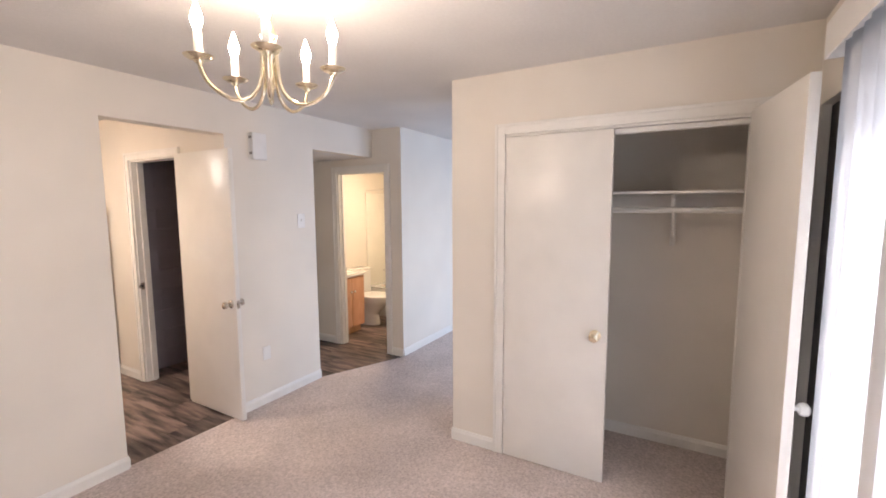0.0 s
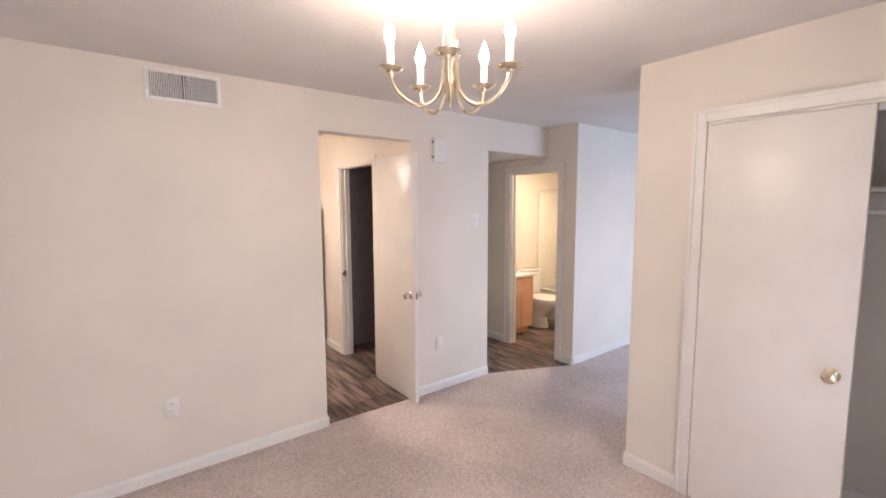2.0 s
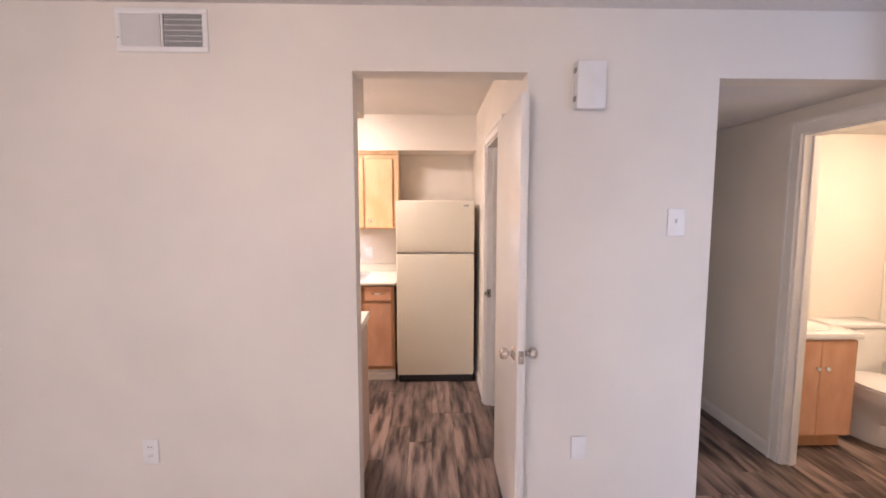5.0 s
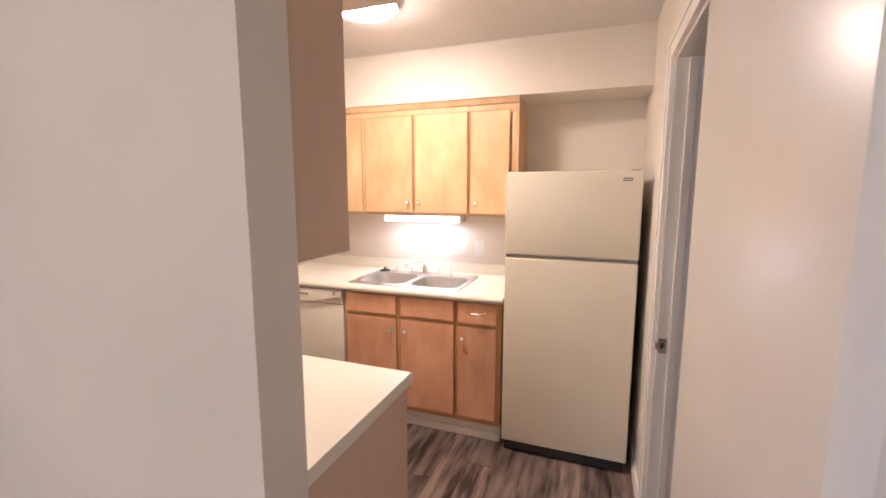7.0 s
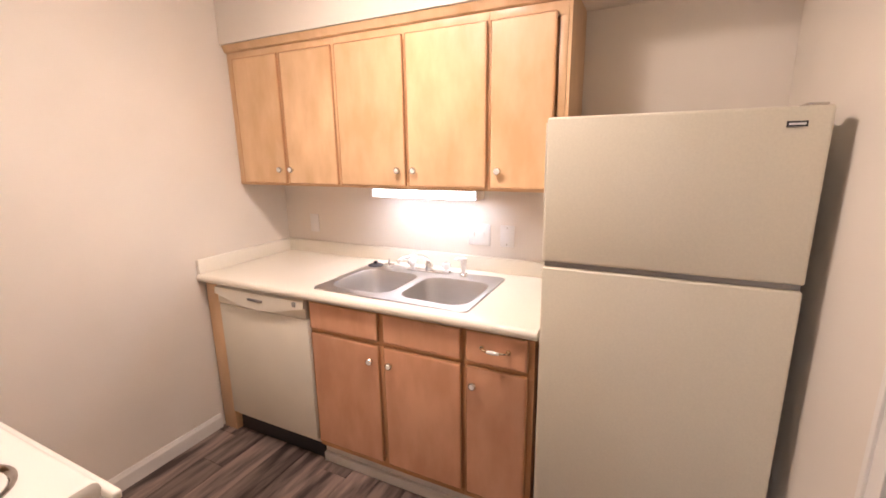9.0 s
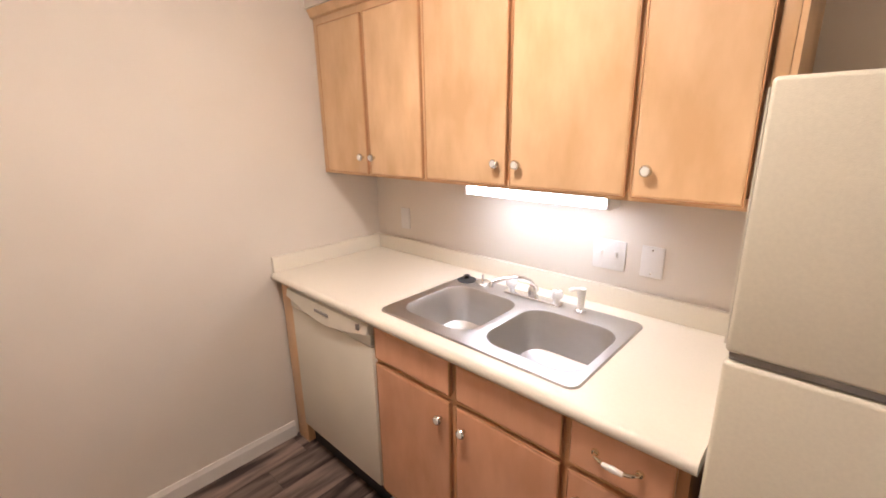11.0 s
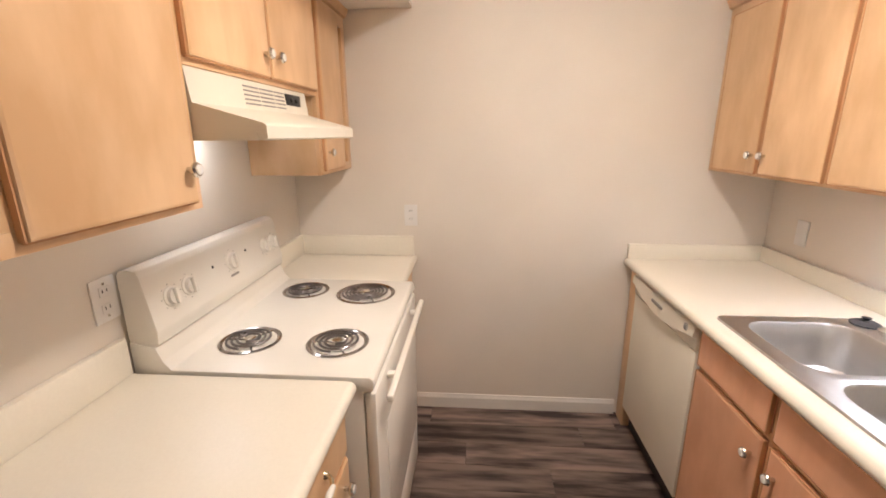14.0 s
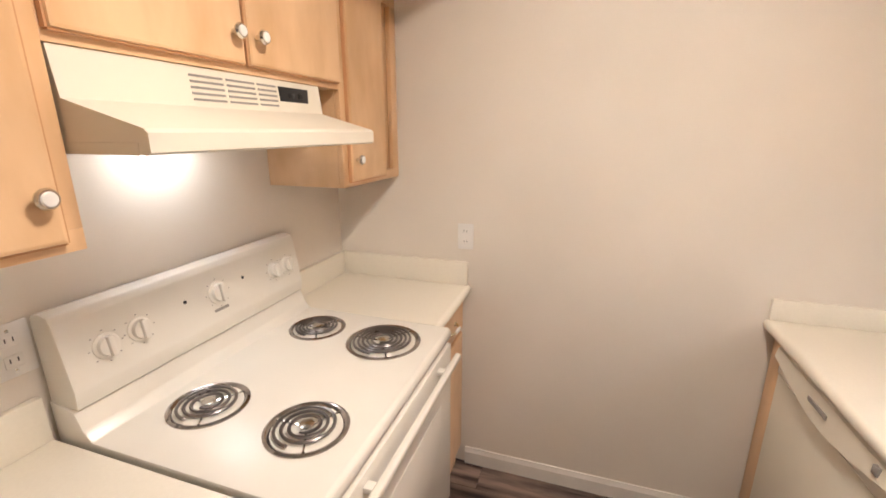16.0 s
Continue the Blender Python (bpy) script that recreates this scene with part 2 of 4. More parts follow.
# ---- structure ----
H = 2.42                       # ceiling
WY, WB = 2.815, 2.93           # long wall: living face and kitchen face
KX, KY = -0.25, 5.305          # kitchen end wall and sink wall
SX = 2.30                      # side wall of the kitchen passage
OX0, OTOP = 1.537, 2.148        # kitchen opening
HX, BX, HTOP = 3.155, 4.0, 2.13   # hall mouth, bath wall, hall ceiling
AY = 2.447                     # wall beyond the hall mouth
CX, CY = 2.828, 1.215          # closet wall and its corner
PY = -0.62                     # window wall
WX, EX = -1.6, 7.4             # ends of the living space

structure("wall_long", boxes([(WX, OX0, WY, WB, 0, H), (OX0, SX, WY, WB, OTOP, H), (SX, HX, WY, WB, 0, H), (HX, BX, WY, WB, HTOP, H)]), PAINT, "beige painted wall with two openings", "wall")
structure("wall_passage", boxes([(SX, SX + 0.1, WB, 3.44, 0, H), (SX, SX + 0.1, 3.44, 4.17, 2.03, H), (SX, SX + 0.1, 4.17, KY, 0, H)]), PAINT, "beige painted wall with a closet doorway", "wall")
structure("wall_sink", box(KX, 3.3, KY, KY + 0.12, 0, H), PAINT, "beige painted kitchen wall", "wall")
structure("wall_kitchen_end", box(KX - 0.12, KX, WB, KY, 0, H), PAINT, "beige painted kitchen end wall", "wall")
structure("wall_hall_side", box(HX - 0.1, HX, WB, KY, 0, H), PAINT, "beige painted hall wall", "wall")
structure("wall_hall_end", box(3.3, BX + 0.1, KY, KY + 0.12, 0, H), PAINT, "beige painted hall end wall", "wall")
structure("wall_bath", boxes([(BX, BX + 0.1, AY, 2.655, 0, H), (BX, BX + 0.1, 2.655, 3.330, 1.985, H), (BX, BX + 0.1, 3.330, KY, 0, H)]), PAINT, "beige painted wall with a bathroom doorway", "wall")
structure("wall_beyond", box(BX + 0.1, EX, AY, AY + 0.1, 0, H), PAINT, "beige painted wall washed by daylight", "wall")
structure("wall_closet_front", boxes([(CX, CX + 0.1, 0.845, CY, 0, H), (CX, CX + 0.1, -0.405, 0.845, 2.05, H), (CX, CX + 0.1, PY, -0.405, 0, H)]), PAINT, "beige painted wall around a closet opening", "wall")
structure("wall_closet_return", box(CX + 0.1, 3.57, CY - 0.1, CY, 0, H), PAINT, "beige painted end of the closet", "wall")
structure("wall_closet_back", box(3.47, 3.57, PY, CY - 0.1, 0, H), PAINT, "beige painted back wall of the closet", "wall")
structure("wall_west", box(WX - 0.12, WX, PY, WB, 0, H), PAINT, "beige painted wall", "wall")
structure("wall_east", box(EX, EX + 0.12, PY, AY, 0, H), PAINT, "beige painted wall", "wall")
structure("wall_window", boxes([(WX, 0.15, PY - 0.15, PY, 0, H), (0.15, 2.79, PY - 0.15, PY, 2.05, H), (2.79, 4.3, PY - 0.15, PY, 0, H), (4.3, 6.3, PY - 0.15, PY, 0, 0.5),
                                 (4.3, 6.3, PY - 0.15, PY, 2.05, H), (6.3, EX, PY - 0.15, PY, 0, H)]), PAINT, "beige painted outer wall with a patio door opening", "wall")
# pantry shell of block, with the unlit interior's shade put into its grey
structure("wall_pantry", boxes([(3.0, 3.055, 2.93, 4.45, 0, H), (SX + 0.1, 3.0, 4.40, 4.45, 0, H)]), BLOCK, "grey block wall of the pantry, its colour darkened for want of light", "wall")
# bathroom shell
structure("wall_bath_back", box(BX + 0.1, 6.1, 3.95, 4.05, 0, H), PAINT, "cream painted bathroom wall", "wall")
structure("wall_bath_far", box(6.0, 6.1, AY + 0.1, 3.95, 0, H), PAINT, "cream painted bathroom wall", "wall")

structure("ceiling", box(WX - 0.12, EX + 0.12, PY - 0.15, KY + 0.12, H, H + 0.12), CEIL, "off-white textured ceiling", "ceiling")
structure("ceiling_hall", box(HX, BX, WB, KY, HTOP, HTOP + 0.1), CEIL, "low off-white hall ceiling", "ceiling")
structure("ceiling_bath", box(BX + 0.1, 6.0, AY + 0.1, 3.95, 2.09, 2.19), CEIL, "low off-white bathroom ceiling", "ceiling")
structure("soffit_sink", box(KX, SX, 4.945, KY, 2.095, H), PAINT, "painted soffit above the sink cabinets", "soffit")
structure("soffit_range", box(KX, 1.47, WB, 3.56, 2.10, H), PAINT, "painted soffit above the range cabinets", "soffit")

# carpet, cut on the slant towards the hall
structure("floor_slab", box(WX - 0.12, EX + 0.12, PY - 0.15, KY + 0.12, -0.14, -0.02), PLANKBASE, "bare floor slab", "floor")
carpet = structure("floor_carpet", prism([(WX, PY), (EX, PY), (EX, AY), (BX, AY), (BX - 0.03, AY), (HX, WY), (HX, WY + 0.005), (HX - 0.1, WY), (SX, WY), (OX0, WY + 0.02), (OX0, WY), (WX, WY)], -0.02, 0.006, "z"), CARPET, "beige mottled cut-pile carpet", "carpet")


def baseboard(x0, y0, x1, y1, side, h=0.085, mat=TRIM):
    """Moulded board along a wall face from one end to the other; side: which way it stands out (degrees)."""
    n = Vector((math.cos(radians(side)), math.sin(radians(side)), 0))
    d = Vector((x1 - x0, y1 - y0, 0))
    bm = bmesh.new()
    prof = [(0, 0), (0.014, 0), (0.014, h - 0.022), (0.010, h - 0.012), (0.006, h), (0, h)]
    a = [bm.verts.new(Vector((x0, y0, 0)) + n * p + Vector((0, 0, q))) for p, q in prof]
    b = [bm.verts.new(Vector((x0, y0, 0)) + d + n * p + Vector((0, 0, q))) for p, q in prof]
    bm.faces.new(a)
    bm.faces.new(b[::-1])
    for i in range(len(a)):
        j = (i + 1) % len(a)
        bm.faces.new((a[i], a[j], b[j], b[i]))
    bmesh.ops.recalc_face_normals(bm, faces=bm.faces)
    return structure("baseboard", bm, mat, "white painted baseboard", "baseboard")


for row in ((WX, WY, OX0, WY, -90), (SX, WY, HX, WY, -90), (OX0, WY, OX0, WB, 0), (KX, 3.545, KX, 4.66, 0), (SX, 4.23, SX, KY, 180), (BX, AY, BX, 2.585, 180), (BX, 3.400, BX, KY, 180),
            (BX, AY, EX, AY, -90), (CX, 0.905, CX, CY, 180), (CX, CY, 3.57, CY, 90), (3.47, PY, 3.47, CY - 0.1, 180), (CX + 0.1, CY - 0.1, 3.47, CY - 0.1, -90), 
            (WX, PY, WX, WY, 0), (HX, WB, HX, KY, 0), (BX + 0.1, 3.95, 6.0, 3.95, -90), (2.991, 2.95, 2.991, 4.39, 180)):
    baseboard(*row)


def casing(name, axis, at, out, a0, a1, top, w=0.062, depth=0.1, label="white painted door casing"):
    """Jamb lining, stop and face moulding of a doorway. axis: the wall's normal; at: its face; out: -1 or 1, the way the face looks."""
    rows = []

    def add(n0, n1, t0, t1, z0, z1):
        n0, n1 = sorted((n0, n1))
        rows.append((n0, n1, t0, t1, z0, z1) if axis == "x" else (t0, t1, n0, n1, z0, z1))
    f, g = at + out * 0.016, at + out * 0.001
    for n0, n1, ins, e in ((g, f, 0.0, 0.003), (g + out * 0.001, at + out * 0.022, w - 0.016, 0.0)):
        add(n0, n1, a0 - w + e, a0 - ins + 0.002, e, top + w - e)
        add(n0, n1, a1 + ins - 0.002, a1 + w - e, e, top + w - e)
        add(n0, n1, a0 + 0.002 - ins, a1 - 0.002 + ins, top - 0.002 + ins, top + w - e)
    back = at - out * depth
    add(back, at, a0, a0 + 0.016, 0, top)
    add(back, at, a1 - 0.016, a1, 0, top)
    add(back, at, a0 + 0.016, a1 - 0.016, top - 0.016, top)
    mid0, mid1 = at - out * 0.045, at - out * 0.075
    add(mid1, mid0, a0 + 0.016, a0 + 0.028, 0, top - 0.016)
    add(mid1, mid0, a1 - 0.028, a1 - 0.016, 0, top - 0.016)
    ob = structure(name, boxes(rows, 0.0015), TRIM, label, "door casing")
    return ob


casing("trim_pantry", "x", SX, -1, 3.44, 4.17, 2.03)
casing("trim_bath", "x", BX, -1, 2.655, 3.330, 1.985, w=0.07)
casing("trim_closet", "x", CX, -1, -0.405, 0.845, 2.05)

# patio door frame and window frame
# The first box is a wide panel added to keep that strip dark.
patio = structure("patio_door", boxes([(2.05, 2.788, PY - 0.10, PY - 0.035, 0.02, 2.045), (0.152, 0.25, PY - 0.10, PY - 0.035, 0.02, 2.045), (0.25, 2.05, PY - 0.10, PY - 0.035, 1.96, 2.045),
                                       (0.25, 2.05, PY - 0.10, PY - 0.035, 0.02, 0.10), (1.10, 1.18, PY - 0.12, PY - 0.06, 0.10, 1.96)], 0.003), BRONZE, "dark bronze sliding patio door frame with a wide added side panel", "patio door")
for x0, x1 in ((0.25, 1.10), (1.18, 2.05)):
    pane = part("pane", box(x0, x1, PY - 0.09, PY - 0.084, 0.10, 1.96), GLASS, patio, "clear glass pane")
    pane.visible_shadow = False
win = structure("window_1", boxes([(4.302, 4.36, PY - 0.12, PY - 0.06, 0.502, 2.048), (6.24, 6.298, PY - 0.12, PY - 0.06, 0.502, 2.048), (4.36, 6.24, PY - 0.12, PY - 0.06, 0.502, 0.56), (4.36, 6.24, PY - 0.12, PY - 0.06, 1.99, 2.048)], 0.003), TRIM, "white framed living room window", "window")


# ---- kitchen ----
def knob(parent, x, y, z, out, name="knob"):
    """Round nickel knob with a pale porcelain face; out: (nx, ny)."""
    rot = Matrix.Translation((x, y, z)) @ Vector((out[0], out[1], 0)).to_track_quat("Z", "Y").to_matrix().to_4x4()
    k = part(name, spun([(0, 0), (0.006, 0), (0.006, 0.010), (0.015, 0.016), (0.0165, 0.021), (0.014, 0.026), (0, 0.0265)], 16, rot), NICKEL, parent, "round nickel knob")
    part("knob_face", spun([(0, 0.0262), (0.0115, 0.0262), (0.010, 0.0285), (0, 0.029)], 14, rot), PORCELAIN, k, "pale porcelain inset")
    return k


def slab_door(name, parent, x0, x1, yface, z0, z1, out, knob_at=None, thick=0.018, mat=None):
    """Flat maple door or drawer front with a bevelled edge, on the frame face."""
    y0, y1 = sorted((yface, yface + out * thick))
    bm = bmesh.new()
    vs = bm_box(bm, x0, x1, y0, y1, z0, z1)
    front = [e for e in bm.edges if all(abs(v.co.y - (yface + out * thick)) < 1e-5 for v in e.verts)]
    bmesh.ops.bevel(bm, geom=front, offset=0.007, segments=2, affect="EDGES", profile=0.6)
    d = part(name, bm, mat or MAPLE, parent, "flat maple veneer front", smooth=False)
    part("edge_band", boxes([(x0 - 0.003, x0, y0 + 0.001, y1 - 0.006, z0, z1), (x1, x1 + 0.003, y0 + 0.001, y1 - 0.006, z0, z1), (x0, x1, y0 + 0.001, y1 - 0.006, z0 - 0.003, z0), (x0, x1, y0 + 0.001, y1 - 0.006, z1, z1 + 0.003)]),
         MAPLEEDGE, d, "darker maple edge", smooth=False)
    if knob_at:
        knob(d, knob_at[0], yface + out * thick, knob_at[1], (0, out))
    return d


def drawer_pull(parent, xc, y, z, out, half=0.052):
    """Bowed pull with a porcelain grip between brass feet."""
    pts = [(xc + half * math.cos(math.pi * i / 10), y + out * (0.004 + 0.024 * math.sin(math.pi * i / 10)), z) for i in range(11)]
    p = part("drawer_pull", tube(pts, 0.0048, 8), BRASS, parent, "bowed brass drawer pull")
    for s in (-1, 1):
        part("foot", spun([(0, 0), (0.010, 0), (0.008, 0.006), (0, 0.008)], 12, Matrix.Translation((xc + s * half, y, z)) @ Vector((0, out, 0)).to_track_quat("Z", "Y").to_matrix().to_4x4()), BRASS, p, "brass foot")
    part("grip", spun([(0, -0.024), (0.006, -0.024), (0.0085, 0), (0.006, 0.024), (0, 0.024)], 12, pose(xc, y + out * 0.028, z, 0, 90, 0)), PORCELAIN, p, "white porcelain grip")
    return p


# wall cabinets over the sink
UF, UB = 4.983, KY             # frame face, back
units = [(KX + 0.002, 0.477, [(-0.192, 0.118, 0.095), (0.146, 0.463, 0.172)]), (0.477, 1.250, [(0.490, 0.852, 0.822), (0.873, 1.241, 0.905)]), (1.250, 1.553, [(1.262, 1.512, 1.300)])]
for x0, x1, doors in units:
    c = thing("wall_cabinet", ((x0 + x1) / 2, UB, 1.36), "maple wall cabinet with flat doors under the soffit", "cabinet", "wall cabinets above the sink")
    part("body", boxes([(x0, x1, UF + 0.019, UB - 0.002, 1.364, 2.094)], 0.001), MAPLEEDGE, c)
    part("face_frame", boxes([(x0, x1, UF, UF + 0.018, 1.362, 1.392), (x0, x1, UF, UF + 0.018, 2.005, 2.094), (x0, x0 + 0.045, UF, UF + 0.018, 1.392, 2.005), (x1 - 0.03, x1, UF, UF + 0.018, 1.392, 2.005)], 0.001), MAPLE, c, "maple face frame")
    for (_, a, _), (b, _, _) in zip(doors, doors[1:]):
        part("centre_stile", box(a - 0.012, b + 0.012, UF + 0.001, UF + 0.018, 1.392, 2.005), MAPLEEDGE, c, smooth=False)
    for a, b, k in doors:
        slab_door("door", c, a, b, UF, 1.376, 2.020, -1, (k, 1.447))
cr = solid("cabinet_moulding", prism([(UF - 0.002, 2.056), (UF - 0.014, 2.062), (UF - 0.022, 2.080), (UF - 0.030, 2.093), (UF - 0.002, 2.093)], KX + 0.002, 1.570), MAPLE, "narrow maple top moulding along the cabinets", "moulding")
solid("cabinet_end_panel", box(1.554, 1.566, UF, KY - 0.002, 1.362, 2.094), MAPLE, "maple end panel of the wall cabinets", "panel")

# base cabinets and dishwasher on the sink wall
FY = 4.678                     # frame face
for x0, x1, fronts in ((0.487, 1.262, ((0.500, 0.868, 0.835), (0.900, 1.255, 0.935))), (1.262, 1.545, ((1.282, 1.520, 1.315),))):
    c = thing("base_cabinet", ((x0 + x1) / 2, KY, 0.0), "maple base cabinet below the cream counter", "cabinet", "base cabinets below the sink")
    part("body", boxes([(x0 + 0.001, x0 + 0.016, FY + 0.02, KY - 0.01, 0.10, 0.872), (x1 - 0.016, x1 - 0.001, FY + 0.02, KY - 0.01, 0.10, 0.872), (x0 + 0.016, x1 - 0.016, FY + 0.02, KY - 0.01, 0.10, 0.116), (x0 + 0.016, x1 - 0.016, KY - 0.03, KY - 0.01, 0.116, 0.70)]), MAPLEEDGE, c)
    part("face_frame", boxes([(x0, x1, FY, FY + 0.019, 0.104, 0.15), (x0, x1, FY, FY + 0.019, 0.70, 0.745), (x0, x1, FY, FY + 0.019, 0.86, 0.873), (x0, x0 + 0.03, FY, FY + 0.019, 0.15, 0.70), (x1 - 0.04, x1, FY, FY + 0.019, 0.15, 0.70),
                              (x0, x0 + 0.03, FY, FY + 0.019, 0.745, 0.86), (x1 - 0.04, x1, FY, FY + 0.019, 0.745, 0.86)] +
                             ([(0.868, 0.900, FY, FY + 0.019, 0.15, 0.70), (0.868, 0.900, FY, FY + 0.019, 0.745, 0.86)] if x0 < 1 else []), 0.001), MAPLEEDGE, c, "maple face frame")
    for a, b, k in fronts:
        slab_door("door", c, a, b, FY, 0.140, 0.714, -1, (k, 0.645), mat=MAPLELOW)
        d = slab_door("drawer_front", c, a, b, FY, 0.738, 0.863, -1, mat=MAPLELOW)
        if a > 1.2:
            drawer_pull(d, 1.400, FY - 0.018, 0.806, -1)
    part("toe_kick", box(x0, x1, FY + 0.03, FY + 0.045, 0.0, 0.104), TRIM, c, "off-white toe board", smooth=False)
    part("shoe_strip", box(x0, x1, FY + 0.012, FY + 0.03, 0.0, 0.05, 0.004), TRIM, c, "off-white floor strip")
solid("filler_panel", boxes([(KX + 0.016, -0.138, FY - 0.004, FY + 0.015, 0.0, 0.873), (-0.153, -0.138, FY + 0.015, KY - 0.01, 0.0, 0.873)], 0.001), MAPLE, "maple filler panel beside the dishwasher", "panel")

dw = thing("dishwasher", (0.17, KY, 0.0), "bisque built-in dishwasher under the counter", "dishwasher")
part("tub", box(-0.130, 0.478, FY + 0.012, KY - 0.03, 0.10, 0.868), BISQUE, dw)
part("door_panel", box(-0.128, 0.476, FY - 0.016, FY + 0.010, 0.128, 0.768, 0.005), BISQUE, dw)
# control panel that bellies down in the middle
bm = bmesh.new()
N = 20
xs = [-0.128 + 0.604 * i / N for i in range(N + 1)]
low = [0.830 - 0.050 * math.sin(math.pi * i / N) ** 1.2 for i in range(N + 1)]
part("control_panel", box(-0.128, 0.476, FY - 0.020, FY + 0.010, 0.772, 0.868, 0.006), BISQUE, dw)
front = [bm.verts.new((x, FY - 0.036, z)) for x, z in zip(xs, low)]
ftop = [bm.verts.new((x, FY - 0.030, 0.862)) for x in xs]
back = [bm.verts.new((x, FY - 0.0205, z - 0.004)) for x, z in zip(xs, low)]
btop = [bm.verts.new((x, FY - 0.0205, 0.866)) for x in xs]
for i in range(N):
    bm.faces.new((front[i], front[i + 1], ftop[i + 1], ftop[i]))
    bm.faces.new((back[i + 1], back[i], btop[i], btop[i + 1]))
    bm.faces.new((ftop[i], ftop[i + 1], btop[i + 1], btop[i]))
    bm.faces.new((back[i], back[i + 1], front[i + 1], front[i]))
bm.faces.new((front[0], ftop[0], btop[0], back[0]))
bm.faces.new((front[N], back[N], btop[N], ftop[N]))
bmesh.ops.recalc_face_normals(bm, faces=bm.faces)
sw = part("handle_sweep", bm, BISQUE, dw, "curved control strip with a pull")
part("latch_grip", box(0.115, 0.215, FY - 0.0385, FY - 0.034, 0.822, 0.836, 0.0015), GREYPRINT, sw, "grey recessed latch grip")
part("badge", box(0.412, 0.430, FY - 0.039, FY - 0.030, 0.834, 0.856, 0.001), GREYPRINT, dw, "small grey badge")
part("toe_panel", box(-0.130, 0.478, FY + 0.03, FY + 0.045, 0.0, 0.10), BLACK, dw, "black toe panel")

# counter with a rounded nose, cut out for the sink
CF, CT = 4.635, 0.915
SK = (0.487, 1.266, 4.700, 5.200)
nose = [(CF + 0.02, CT - 0.04)] + [(CF + 0.02 - 0.02 * math.sin(math.pi * i / 8), CT - 0.02 - 0.02 * math.cos(math.pi * i / 8)) for i in range(9)] + [(SK[2] + 0.012, CT), (SK[2] + 0.012, CT - 0.04)]
bm = prism(nose, KX + 0.002, 1.560)
bm_box(bm, KX + 0.002, SK[0] + 0.012, SK[2] + 0.012, KY - 0.002, CT - 0.04, CT)
bm_box(bm, SK[1] - 0.012, 1.560, SK[2] + 0.012, KY - 0.002, CT - 0.04, CT)
bm_box(bm, SK[0] + 0.012, SK[1] - 0.012, SK[3] - 0.012, KY - 0.002, CT - 0.04, CT)
ctr = thing("worktop", (0.65, KY, CT), "cream laminate worktop with upstand around the sink", "countertop")
part("slab", bm, LAMINATE, ctr)
part("upstand", boxes([(KX + 0.022, 1.560, KY - 0.022, KY - 0.002, CT, CT + 0.078), (KX + 0.002, KX + 0.022, CF + 0.01, KY - 0.002, CT, CT + 0.078)], 0.004), LAMINATE, ctr, "cream laminate upstand")

# stainless double sink
def rounded(x0, x1, y0, y1, r, n=5):
    pts = []
    for cx, cy, a in ((x1 - r, y1 - r, 0), (x0 + r, y1 - r, 90), (x0 + r, y0 + r, 180), (x1 - r, y0 + r, 270)):
        for i in range(n + 1):
            t = radians(a + 90 * i / n)
            pts.append((cx + r * math.cos(t), cy + r * math.sin(t)))
    return pts


def bowl(bm, x0, x1, y0, y1, z, depth):
    rings = []
    for inset, dz, r in ((-0.006, 0.0015, 0.085), (0.0, 0.0, 0.08), (0.004, -0.008, 0.078), (0.012, -depth * 0.6, 0.072), (0.022, -depth * 0.88, 0.066), (0.05, -depth, 0.05)):
        rings.append([bm.verts.new((x, y, z + dz)) for x, y in rounded(x0 + inset, x1 - inset, y0 + inset, y1 - inset, r)])
    for a, b in zip(rings, rings[1:]):
        for i in range(len(a)):
            j = (i + 1) % len(a)
            bm.faces.new((a[i], b[i], b[j], a[j]))
    mid = bm.verts.new(((x0 + x1) / 2, (y0 + y1) / 2, z - depth - 0.010))
    last = rings[-1]
    for i in range(len(last)):
        bm.faces.new((last[i], mid, last[(i + 1) % len(last)]))
    return rings[0]


sink = thing("kitchen_sink", (0.876, 4.95, CT), "stainless steel double-bowl sink set in the worktop", "sink")
bm = bmesh.new()
ZR = CT + 0.006
B = ((0.527, 0.862, 4.755, 5.092), (0.905, 1.240, 4.755, 5.092))
loops = []
for b in B:
    loops.append(bowl(bm, *b, ZR - 0.0015, 0.165))
outer = [bm.verts.new((x, y, ZR)) for x, y in rounded(*SK, 0.03)]
rim = [bm.verts.new((x, y, CT + 0.0005)) for x, y in rounded(SK[0] - 0.004, SK[1] + 0.004, SK[2] - 0.004, SK[3] + 0.004, 0.033)]
for i in range(len(outer)):
    j = (i + 1) % len(outer)
    bm.faces.new((outer[i], outer[j], rim[j], rim[i]))
edges = []
for loop in (outer, *loops):
    for i in range(len(loop)):
        e = bm.edges.get((loop[i], loop[(i + 1) % len(loop)])) or bm.edges.new((loop[i], loop[(i + 1) % len(loop)]))
        edges.append(e)
bmesh.ops.triangle_fill(bm, edges=edges, use_beauty=True)
bmesh.ops.recalc_face_normals(bm, faces=bm.faces)
part("basin", bm, STEEL, sink)
for b in B:
    cx, cy = (b[0] + b[1]) / 2, (b[2] + b[3]) / 2
    d = part("drain", spun([(0.045, 0.0005), (0.043, 0.004), (0.034, 0.003), (0.030, -0.004), (0, -0.006)], 20, pose(cx, cy, ZR - 0.1735)), CHROME, sink, "chrome drain ring")
    part("strainer", spun([(0.026, -0.003), (0.012, 0.002), (0, 0.004)], 16, pose(cx, cy, ZR - 0.1735)), RUBBER, d, "dark strainer")

